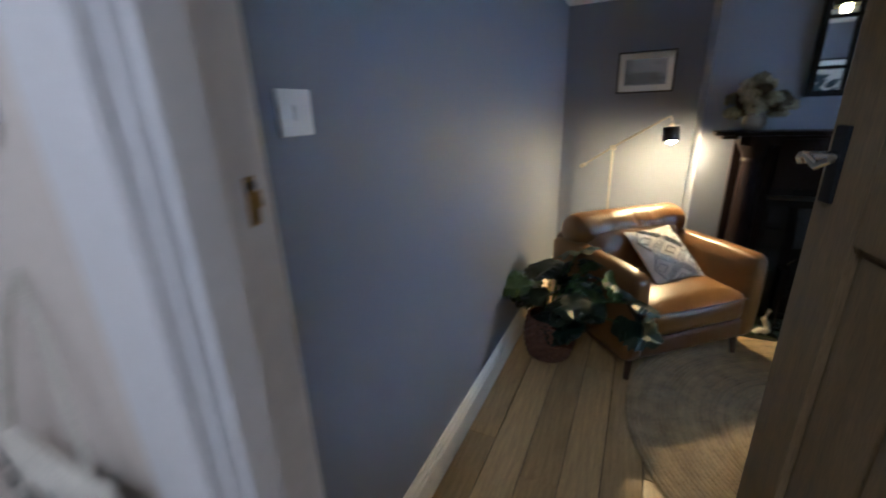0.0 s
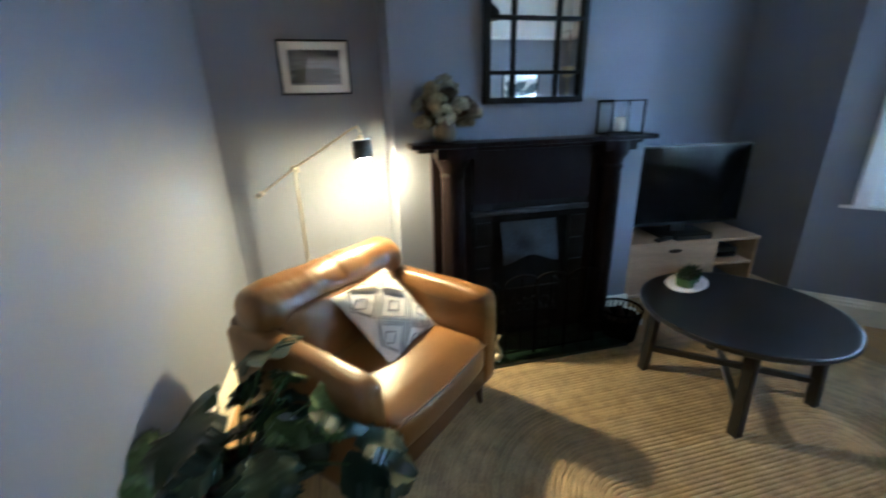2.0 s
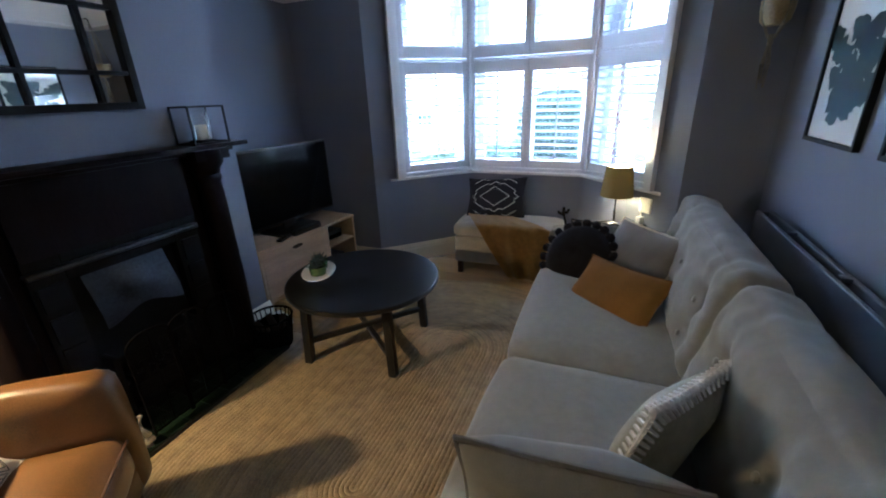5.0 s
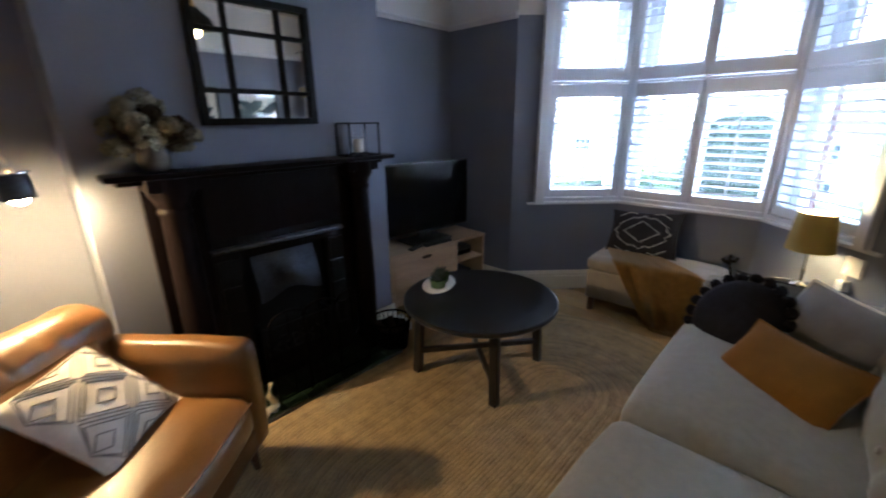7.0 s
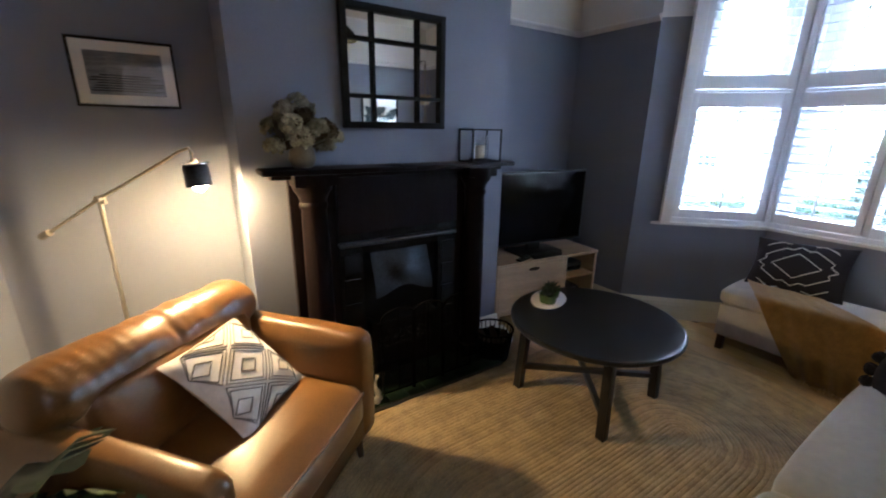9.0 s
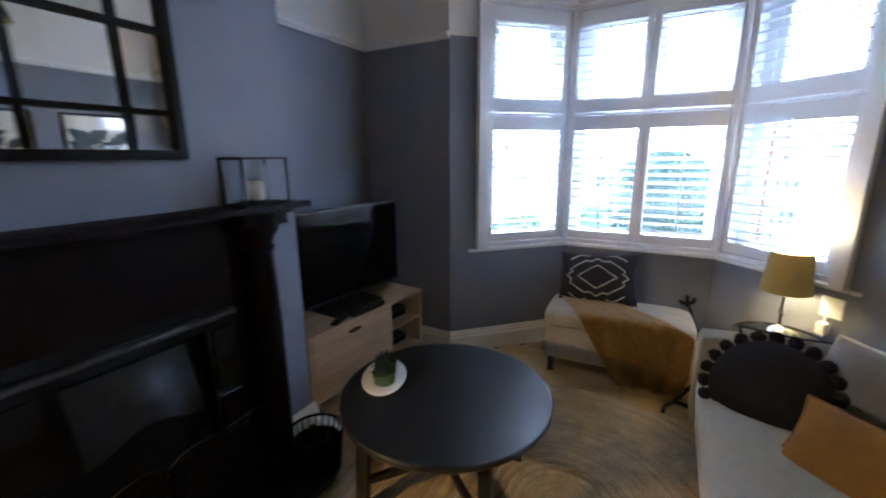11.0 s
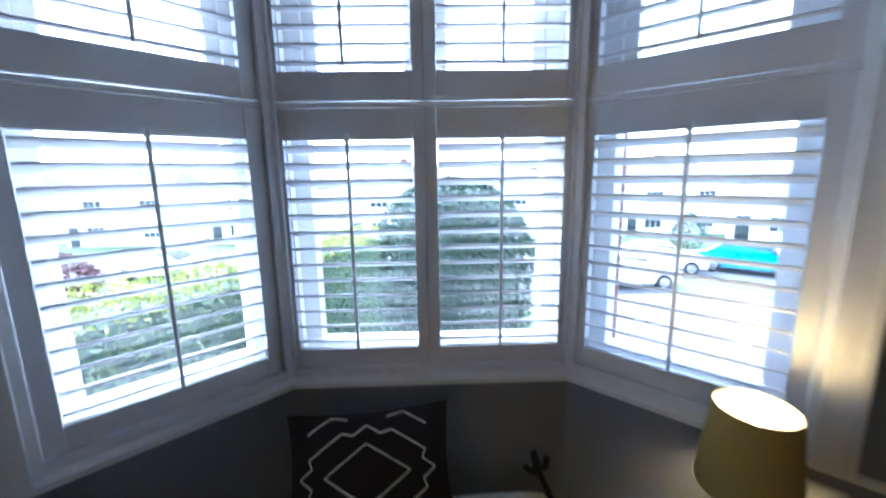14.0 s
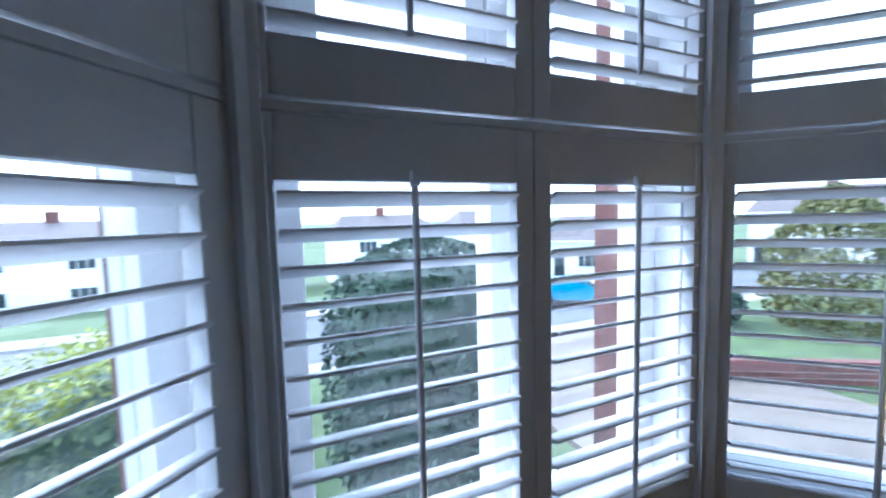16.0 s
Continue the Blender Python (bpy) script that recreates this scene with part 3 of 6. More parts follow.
door_bar("stile", 0, 0.105, 0, 2.0)
door_bar("stile", LEAF_W - 0.105, LEAF_W, 0, 2.0)
for z0, z1 in ((0, 0.2), (1.22, 1.38), (1.88, 2.0)):
    door_bar("rail", 0.1055, LEAF_W - 0.1055, z0, z1)
door_bar("muntin", LEAF_W / 2 - 0.045, LEAF_W / 2 + 0.045, 0.2005, 1.2195)
for y0, y1, z0, z1 in ((0.104, LEAF_W / 2 - 0.044, 0.19, 1.23), (LEAF_W / 2 + 0.044, LEAF_W - 0.104, 0.19, 1.23), (0.104, LEAF_W - 0.104, 1.37, 1.89)):
    bm = B()
    box(bm, -0.028, -0.016, y0, y1, z0, z1)
    box(bm, -0.033, -0.011, y0 + 0.012, y1 - 0.012, z0 + 0.022, z1 - 0.022, 0.004)
    part("panel", bm, PINE, door)
hz = 1.333
for sx, x in ((-1, T0), (1, T1)):
    plate = part("handle_plate", box(B(), min(x, x + sx * 0.006), max(x, x + sx * 0.006), LEAF_W - 0.045, LEAF_W - 0.017, hz - 0.068, hz + 0.045, 0.002), BLACKM, door, "black iron back plate")
    bm = B()
    rod(bm, (x, LEAF_W - 0.032, hz), (x + sx * 0.05, LEAF_W - 0.032, hz), 0.009)
    sweep(bm, [(x + sx * 0.05, LEAF_W - 0.032, hz), (x + sx * 0.052, LEAF_W - 0.055, hz + 0.004), (x + sx * 0.052, LEAF_W - 0.08, hz - 0.006), (x + sx * 0.05, LEAF_W - 0.105, hz + 0.006)], 0.0055)
    part("lever", bm, CHROME, plate, "curved polished lever")

# hall behind the camera: cream walls, black and white tiles
bm = B()
box(bm, -1.10, -1.0, -1.4, YS - 0.08, 0, CEIL)
structure("wall_hall_west", bm, HALLW, "cream painted hall wall", "wall")
bm = B()
box(bm, 1.9, 2.0, -1.4, YS - 0.08, 0, CEIL)
structure("wall_hall_east", bm, HALLW, "cream painted hall wall", "wall")
bm = B()
box(bm, -1.1, 2.0, -1.5, -1.4, 0, CEIL)
structure("wall_hall_south", bm, HALLW, "cream painted hall wall", "wall")
bm = B()
for x0, x1, z0 in ((-1.0, DOOR0 - 0.03, 0), (DOOR1 + 0.03, 1.9, 0), (DOOR0 - 0.03, DOOR1 + 0.03, DOORH + 0.03)):
    box(bm, x0, x1, YS - 0.089, YS - 0.08, z0, CEIL)
structure("wall_hall_north", bm, HALLW, "cream painted hall wall beside the doorway", "wall")
bm = B()
box(bm, -1.1, 2.0, -1.5, YS - 0.08, CEIL, CEIL + 0.1)
structure("ceiling_hall", bm, FRIEZE, "white hall ceiling", "ceiling")
bm = B()
box(bm, -1.1, 2.0, -1.5, YS - 0.08, -0.15, -0.008)
structure("floor_hall", bm, GROUT, "black and white tiled hall floor", "floor")
pl = thing("wall_plate", "white plastic thermostat plate on the hall wall", "thermostat", pose(-0.16, YS - 0.089, 1.50))
part("body", box(B(), -0.045, 0.045, -0.02, 0, -0.07, 0.07, 0.006), UPVC, pl)
part("dial", rod(B(), (0, -0.02, 0.01), (0, -0.028, 0.01), 0.018), UPVC, pl)
# Fitting added out of view; the point lamp under it brightens the door lining
hall_lamp = thing("ceiling_light", "added round white flush hall ceiling light, out of view, lit", "ceiling light", pose(0.3, -0.3, CEIL))
part("base", lathe(B(), [(0.13, -0.03), (0.14, -0.02), (0.14, 0.0)]), WHITE, hall_lamp)
part("globe", lathe(B(), [(0.01, -0.1), (0.07, -0.092), (0.11, -0.065), (0.125, -0.032)]), mat("lit opal glass", (1, 1, 1), 0.4, emit=((1.0, 0.76, 0.56), 0.2)), hall_lamp, "glowing opal globe")
lamp("hall_light", "POINT", pose(0.3, -0.3, CEIL - 0.22), 0.85, (1.0, 0.84, 0.74), 0.08)

bag = thing("hanging_bag", "cream cloth bag with black wedge pattern on the hall wall", "bag", pose(-0.19, YS - 0.125, 0.93))
part("cloth", pillow(B(), 0.26, 0.34, 0.05, pose(0, 0, 0, 90), 14, seed=21), CREAM, bag)
part("strap", sweep(B(), [(-0.09, 0, 0.16), (-0.04, 0.02, 0.3), (0.0, 0.03, 0.36), (0.04, 0.02, 0.3), (0.09, 0, 0.16)], 0.004), CREAM, bag)
wedge = None
for i in range(5):
    for j in range(5):
        mm = pose(-0.095 + 0.047 * i, -0.0285 + 0.006 * abs(i - 2), 0.12 - 0.06 * j)
        if wedge is None:
            bm = B()
            t = bmesh.new()
            v = [t.verts.new(c) for c in ((-0.019, 0, -0.018), (0.019, 0, 0.0), (-0.019, 0, 0.018))]
            t.faces.new(v)
            bmesh.ops.solidify(t, geom=t.faces[:], thickness=-0.012)
            merge(bm, t)
            wedge = part("patch", bm, INK, bag, m=mm)
        else:
            twin(wedge, mm)

# ---- light switch ----
sw = thing("light_switch", "white plastic light switch on the blue wall", "light switch", pose(XW, 1.11, 1.433))
part("plate", box(B(), 0, 0.009, -0.043, 0.043, -0.043, 0.043, 0.004), UPVC, sw)
part("rocker", box(B(), 0.009, 0.014, -0.008, 0.008, -0.014, 0.014, 0.002), UPVC, sw)

# ---- fireplace ----
fp = thing("fireplace", "dark mahogany fireplace surround with round columns", "fireplace", pose(1.465, YC, 0))
bm = B()
box(bm, -0.705, 0.705, -0.17, 0, 1.22, 1.245, 0.009)
box(bm, -0.66, 0.66, -0.10, 0, 1.195, 1.22, 0.008)
part("mantel_shelf", bm, MANTEL, fp)
for sx in (-1, 1):
    col = B()
    lathe(col, [(0.085, 0.0), (0.085, 0.1), (0.078, 0.11), (0.07, 0.125), (0.064, 0.14), (0.066, 0.5), (0.062, 0.9), (0.058, 1.05), (0.066, 1.065), (0.066, 1.08), (0.06, 1.09), (0.07, 1.12), (0.09, 1.15), (0.09, 1.2195)], 28, pose(sx * 0.475 + (-0.005 if sx < 0 else 0.0), -0.088, 0))
    part("column", col, MANTEL, fp)
    part("leg_panel", box(B(), sx * 0.47 - 0.11, sx * 0.47 + 0.11, -0.045, 0, 0, 1.195, 0.004), MANTEL, fp)
    part("plinth", box(B(), sx * 0.475 - 0.095, sx * 0.475 + 0.095, -0.18, 0, 0, 0.10, 0.006), MANTEL, fp)
    part("capital", box(B(), sx * 0.475 - 0.1, sx * 0.475 + 0.1, -0.165, -0.003, 1.165, 1.2195, 0.006), MANTEL, fp)
bm = B()
box(bm, -0.36, 0.36, -0.07, 0, 0.90, 1.194, 0.004)
part("frieze_board", bm, MANTEL, fp)
ins = part("cast_iron_insert", box(B(), -0.362, 0.362, -0.05, 0.0, 0.0, 0.055, 0.004), IRON, fp)
for name, x0, x1, z0, z1 in (("iron_jamb", -0.362, -0.235, 0.055, 0.9), ("iron_jamb", 0.235, 0.362, 0.055, 0.9), ("iron_lintel", -0.2345, 0.2345, 0.79, 0.9)):
    part(name, box(B(), x0, x1, -0.06, 0.0, z0, z1, 0.006), IRON, fp)
cheek = None
for sx in (-1, 1):
    for k in range(5):
        mm = pose(sx * 0.30, -0.06, 0.175 + k * 0.14)
        if cheek is None:
            cheek = part("cheek_tile", box(B(), -0.045, 0.045, -0.012, 0.0, -0.055, 0.055, 0.006), IRON, fp, m=mm)
        else:
            twin(cheek, mm)
bm = B()
rod(bm, (-0.365, -0.085, 0.845), (0.345, -0.085, 0.845), 0.012)
box(bm, -0.37, 0.35, -0.088, -0.058, 0.845, 0.858, 0.004)
part("top_trim", bm, HOOD, fp, "worn steel trim bar")
bm = B()
t = bmesh.new()
grid = [[t.verts.new((-0.20 + 0.35 * i / 16, -0.07 - 0.07 * (1 - j / 10) - 0.03 * math.exp(-((i - 8) / 3.2) ** 2 - ((j - 5) / 2.6) ** 2), 0.59 + 0.195 * j / 10 + (0.025 * math.cos((i / 16 - 0.5) * math.pi * 2) - 0.02 if j == 0 else 0))) for j in range(11)] for i in range(17)]
for i in range(16):
    for j in range(10):
        t.faces.new((grid[i][j], grid[i + 1][j], grid[i + 1][j + 1], grid[i][j + 1]))
bmesh.ops.solidify(t, geom=t.faces[:], thickness=0.006)
merge(bm, t)
part("hood", bm, HOOD, fp, "grey embossed metal canopy hood")
bm = B()
box(bm, -0.235, 0.235, -0.004, 0.0, 0.055, 0.79)
part("fireback", bm, IRON, fp)
bm = B()
for k in range(9):
    rod(bm, (-0.19 + k * 0.0475, -0.09, 0.20), (-0.19 + k * 0.0475, -0.09, 0.36), 0.006, seg=8)
for z in (0.2, 0.36):
    box(bm, -0.205, 0.205, -0.098, -0.082, z - 0.008, z + 0.008, 0.003)
for sx in (-1, 1):
    box(bm, sx * 0.2 - 0.012, sx * 0.2 + 0.012, -0.098, -0.002, 0.055, 0.38, 0.003)
box(bm, -0.2, 0.2, -0.09, -0.003, 0.19, 0.2)
part("grate", bm, IRON, fp)
bm = B()
bmesh.ops.create_icosphere(bm, subdivisions=1, radius=0.026)
for v in bm.verts:
    v.co *= random.uniform(0.75, 1.1)
coal = part("coal", bm, IRON, fp, m=pose(-0.16, -0.05, 0.222))
for k in range(1, 16):
    twin(coal, pose(-0.16 + 0.0213 * k, -0.045 - 0.02 * (k % 2), 0.222 + 0.035 * (k % 3 == 1), 40 * k, 70 * k, 0))

hearth = thing("hearth", "hearth of mottled green glazed tiles", "hearth", pose(1.5, 3.49, 0), kind="structure")
part("hearth_bed", box(B(), -0.47, 0.52, -0.17, 0.165, 0, 0.018), GROUT, hearth)
tile = None
for i in range(9):
    for j in range(4):
        mm = pose(-0.415 + i * 0.109, -0.125 + j * 0.083, 0.018)
        if tile is None:
            tile = part("tile", box(B(), -0.0525, 0.0525, -0.0395, 0.0395, 0, 0.008, 0.0025), TILEG, hearth, m=mm)
        else:
            twin(tile, mm)

# fire screen of three hinged panels, standing on the tiles
fs = thing("fire_screen", "black folding fire screen with fine mesh panels", "fire screen", pose(1.50, 3.44, 0.027))
for x0, ang in ((-0.30, 24), (-0.10, 0), (0.10, -24)):
    mm = pose(x0 + (0.02 if ang > 0 else 0), -0.07 if ang > 0 else 0.011 - 0.081, 0, 0, 0, -ang * 0.0)
    bm = B()
    arc = [(0.1 - 0.095 * math.cos(math.pi * k / 12), 0, 0.46 + 0.05 * math.sin(math.pi * k / 12)) for k in range(13)]
    sweep(bm, [(0.005, 0, 0.01), *arc, (0.195, 0, 0.01)], 0.006)
    rod(bm, (0.005, 0, 0.03), (0.195, 0, 0.03), 0.005)
    rod(bm, (0.1, 0, 0.03), (0.1, 0, 0.5), 0.004)
    fr = part("panel_frame", bm, MESHM, fs, m=mm)
    bm = B()
    for k in range(17):
        rod(bm, (0.015 + k * 0.0106, 0, 0.03), (0.015 + k * 0.0106, 0, 0.46), 0.0012, seg=4)
    for k in range(30):
        rod(bm, (0.006, 0, 0.04 + k * 0.0142), (0.194, 0, 0.04 + k * 0.0142), 0.0012, seg=4)
    part("mesh", bm, MESHM, fr)

# log basket beside the hearth, brush set by the chair
bk = thing("log_basket", "dark wire basket with rope rim beside the hearth", "basket", pose(2.03, 3.44, 0.001))
bm = B()
for r, z in ((0.1, 0.005), (0.108, 0.07), (0.117, 0.14)):
    sweep(bm, [(r * math.cos(2 * math.pi * k / 32), r * math.sin(2 * math.pi * k / 32), z) for k in range(32)], 0.004, closed=True)
part("hoops", bm, MESHM, bk)
wire = part("wire", rod(B(), (0.10, 0, 0.0), (0.125, 0, 0.2), 0.0035, seg=6), MESHM, bk)
for k in range(1, 24):
    twin(wire, pose(0, 0, 0, 0, 0, 15 * k))
part("rim", sweep(B(), [(0.126 * math.cos(2 * math.pi * k / 32), 0.126 * math.sin(2 * math.pi * k / 32), 0.2) for k in range(32)], 0.007, closed=True), MESHM, bk)
part("lining", lathe(B(), [(0.092, 0.003), (0.095, 0.004), (0.112, 0.15), (0.108, 0.15), (0.09, 0.012)], 28), MESHM, bk)
for k in range(5):
    a = k * 1.3
    part("log", rod(B(), (0.05 * math.cos(a), 0.05 * math.sin(a), 0.02), (0.09 * math.cos(a + 1), 0.09 * math.sin(a + 1), 0.17), 0.022, seg=9), SOIL, bk)
dx = thing("power_strip", "white plastic extension block by the chimney breast", "extension block", pose(2.27, 3.60, 0.0, 0, 0, 70))
part("body", box(B(), -0.09, 0.09, -0.03, 0.03, 0, 0.045, 0.008), UPVC, dx)
part("cable", sweep(B(), [(0.09, 0, 0.02), (0.14, 0.02, 0.012), (0.2, 0.1, 0.012), (0.22, 0.25, 0.012)], 0.004), UPVC, dx)
ow = thing("ornament", "small pale driftwood ornament beside the armchair", "ornament", pose(1.18, 3.36, 0.027))
bm = B()
sweep(bm, [(0, 0, 0), (0.012, 0.005, 0.05), (-0.012, 0.0, 0.1), (0.008, 0.004, 0.16)], 0.02, taper=lambda f: 1 - 0.4 * f)
sweep(bm, [(-0.05, -0.01, 0.0), (-0.02, 0, 0.02), (0.03, 0.01, 0.018)], 0.016)
part("driftwood", bm, CREAM, ow)

# ---- mirror over the mantel ----
MX0, MX1, MZ0, MZ1 = 1.178, 1.752, 1.425, 1.985
mi = thing("wall_mirror", "black metal window-pane mirror on the chimney breast", "mirror", pose((MX0 + MX1) / 2, YC, MZ0))
hw, mh = (MX1 - MX0) / 2, MZ1 - MZ0
part("frame_side", box(B(), -hw, -hw + 0.032, -0.035, 0, 0, mh, 0.004), BLACKM, mi)
part("frame_side", box(B(), hw - 0.032, hw, -0.035, 0, 0, mh, 0.004), BLACKM, mi)
part("frame_end", box(B(), -hw + 0.032, hw - 0.032, -0.035, 0, 0, 0.032, 0.004), BLACKM, mi)
part("frame_end", box(B(), -hw + 0.032, hw - 0.032, -0.035, 0, mh - 0.032, mh, 0.004), BLACKM, mi)
for x in (-0.125, 0.125):
    part("glazing_bar", box(B(), x - 0.009, x + 0.009, -0.03, -0.012, 0.032, mh - 0.032, 0.003), BLACKM, mi)
for z in (0.152, 0.408):
    part("glazing_bar", box(B(), -hw + 0.032, hw - 0.032, -0.031, -0.0125, z - 0.009, z + 0.009, 0.003), BLACKM, mi)
part("mirror_glass", box(B(), -hw + 0.03, hw - 0.03, -0.011, -0.004, 0.03, mh - 0.03), MIRROR, mi, "silvered mirror glass", smooth=False)

# ---- on the mantel ----
lan = thing("candle_lantern", "black wire-framed glass lantern with a white candle", "lantern", pose(1.965, 3.572, 1.245))
bm = B()
w, d, hh = 0.1, 0.065, 0.185
for x in (-w, w):
    for y in (-d, d):
        box(bm, x - 0.004, x + 0.004, y - 0.004, y + 0.004, 0.0, hh)
for z in (0.004, hh - 0.004):
    for x in (-w, w):
        box(bm, x - 0.004, x + 0.004, -d, d, z - 0.004, z + 0.004)
    for y in (-d, d):
        box(bm, -w, w, y - 0.004, y + 0.004, z - 0.0041, z + 0.0041)
part("wire_frame", bm, BLACKM, lan)
part("base", box(B(), -0.045, 0.045, -0.045, 0.045, 0.008, 0.018, 0.003), BLACKM, lan)
part("candle", lathe(B(), [(0.027, 0.018), (0.028, 0.03), (0.028, 0.09), (0.025, 0.094), (0.016, 0.088), (0.0, 0.087)]), WAX, lan, "white pillar candle")
bm = B()
lathe(bm, [(0.046, 0.02), (0.048, 0.03), (0.048, 0.15), (0.046, 0.15), (0.044, 0.03), (0.044, 0.022)], 28, closed=True)
part("glass_cylinder", bm, GLASS, lan)

vs = thing("flower_vase", "dried cream hydrangeas in a beige glazed vase", "vase", pose(0.955, 3.59, 1.245))
part("vase", lathe(B(), [(0.035, 0), (0.05, 0.01), (0.06, 0.04), (0.056, 0.075), (0.046, 0.1), (0.05, 0.115), (0.045, 0.112), (0.04, 0.1)]), COPPER, vs)


def blade(bm, x, z, ang, ln, wd, depth=-0.0135, lobes=0):
    """A leaf outline in the picture's plane."""
    pts = []
    n = 14
    for side in (1, -1):
        for i in range(n + 1):
            f = i / n if side > 0 else 1 - i / n
            r = wd * math.sin(math.pi * f) ** 0.7 * (1 - 0.45 * f)
            if lobes:
                r *= 0.45 + 0.55 * abs(math.sin(f * math.pi * lobes)) ** 0.5
            pts.append((f * ln, side * r))
    c, s = math.cos(ang), math.sin(ang)
    vs_ = [bm.verts.new((x + a * c - b * s, depth, z + a * s + b * c)) for a, b in pts]
    f = bm.faces.new(vs_)
    bmesh.ops.triangulate(bm, faces=[f])


def floret(size, seed):
    rnd = random.Random(seed)
    bm = B()
    for k in range(85):
        z = rnd.uniform(-0.4, 1)
        a = rnd.uniform(0, 2 * math.pi)
        r = math.sqrt(1 - z * z)
        p = Vector((r * math.cos(a), r * math.sin(a), z)) * size * rnd.uniform(0.75, 1.08)
        q = (p + Vector((rnd.uniform(-1, 1), rnd.uniform(-1, 1), rnd.uniform(-1, 1))) * size * 0.4).to_track_quat("Z", "Y").to_matrix().to_4x4()
        m = Matrix.Translation(p) @ q
        for j in range(4):
            b = j * math.pi / 2
            s = rnd.uniform(0.007, 0.012)
            c, d = Vector((math.cos(b), math.sin(b), 0.2)), Vector((-math.sin(b), math.cos(b), 0))
            vsx = [bm.verts.new(m @ x) for x in (Vector((0, 0, 0)), c * s + d * s * 0.7, c * s * 1.7 + Vector((0, 0, 0.1 * s)), c * s - d * s * 0.7)]
            bm.faces.new(vsx)
    return bm


for k in range(17):
    a = k * 2.4
    r = 0.0 if k == 0 else (0.055 if k < 5 else 0.105 if k < 12 else 0.13)
    z = 0.265 - (0 if k == 0 else 0.03 if k < 5 else 0.095 if k < 12 else 0.15) + random.uniform(-0.02, 0.02)
    p = (r * math.cos(a) * 1.15, max(-0.10, min(0.03, r * math.sin(a))), z)
    fl = part("flower_head", floret(random.uniform(0.038, 0.052), k), FLOWERD if k % 3 == 2 else FLOWER, vs, m=pose(*p))
    part("stalk", rod(B(), (-p[0] * 0.8, -p[1] * 0.8, 0.09 - p[2]), (0, 0, 0), 0.003, seg=6), FLOWERD, fl)
for k in range(9):
    a = k * 2.4 + 0.7
    bm = B()
    blade(bm, 0, 0, 0.9 if k % 2 else 0.5, 0.12, 0.03, 0.0)
    part("dry_leaf", bm, FLOWERD, vs, m=pose(0.07 * math.cos(a), max(-0.08, 0.06 * math.sin(a)) - 0.01, 0.12, 0, 0, 0) @ pose(0, 0, 0, 15 * math.sin(3 * a), 0, math.degrees(a) * 0.25 + (180 if math.cos(a) < 0 else 0)))

# ---- picture in the alcove ----
def picture(label, m, w, h, mount, frame_mat, draw, fw=0.018):
    """Hangs facing local -y, its centre at the origin."""
    ob = thing("framed_picture", label, "picture", m)
    for x in (-1, 1):
        part("frame_side", box(B(), min(x * w / 2, x * (w / 2 - fw)), max(x * w / 2, x * (w / 2 - fw)), -0.024, 0, -h / 2, h / 2, 0.002), frame_mat, ob)
        part("frame_end", box(B(), -w / 2 + fw, w / 2 - fw, -0.024, 0, *sorted((x * h / 2, x * (h / 2 - fw))), 0.002), frame_mat, ob)
    part("mount", box(B(), -w / 2 + fw - 0.002, w / 2 - fw + 0.002, -0.012, -0.006, -h / 2 + fw - 0.002, h / 2 - fw + 0.002), PAPER, ob, smooth=False)
    for bm, mt in draw(w - 2 * fw - 2 * mount, h - 2 * fw - 2 * mount):
        part("print", bm, mt, ob, smooth=False)
    pane = part("glazing", box(B(), -w / 2 + fw - 0.001, w / 2 - fw + 0.001, -0.018, -0.0165, -h / 2 + fw - 0.001, h / 2 - fw + 0.001), PICGLASS, ob, smooth=False)
    pane.visible_shadow = False
    return ob


def seascape(w, h):
    a = box(B(), -w / 2, w / 2, -0.0135, -0.012, -h / 2, h / 2)
    b = B()
    for k in range(7):
        z = -h / 2 + h * (0.08 + 0.06 * k)
        box(b, -w / 2 + random.uniform(0, 0.06), w / 2 - random.uniform(0, 0.06), -0.0145, -0.0135, z, z + 0.006)
    return [(a, GREYPRINT), (b, BLACKM)]


picture("white framed grey seascape in the alcove", pose(0.33, YN, 1.643), 0.385, 0.285, 0.042, BLACKM, seascape, 0.01)


def leaves(seed):
    def draw(w, h):
        rnd = random.Random(seed)
        b = B()
        for k in range(11):
            z = -h * 0.46 + h * 0.062 * k
            a = radians(40 if k % 2 else 140) + rnd.uniform(-0.25, 0.25)
            blade(b, rnd.uniform(-0.25, 0.25) * w, z, a, h * rnd.uniform(0.3, 0.46), h * (0.17 if seed == 3 else 0.085), -0.0132 - 0.0001 * k, 4 if seed == 3 else 0)
        box(b, -0.004, 0.004, -0.0135, -0.0125, -h * 0.46, h * 0.36)
        return [(b, INKBLUE)]
    return draw


picture("large black-framed print of dark leaves", pose(2.675, YS, 1.495, 0, 0, 180), 0.48, 0.615, 0.05, BLACKM, leaves(3))
picture("large black-framed print of slender blue leaves", pose(2.02, YS, 1.495, 0, 0, 180), 0.48, 0.615, 0.05, BLACKM, leaves(5))

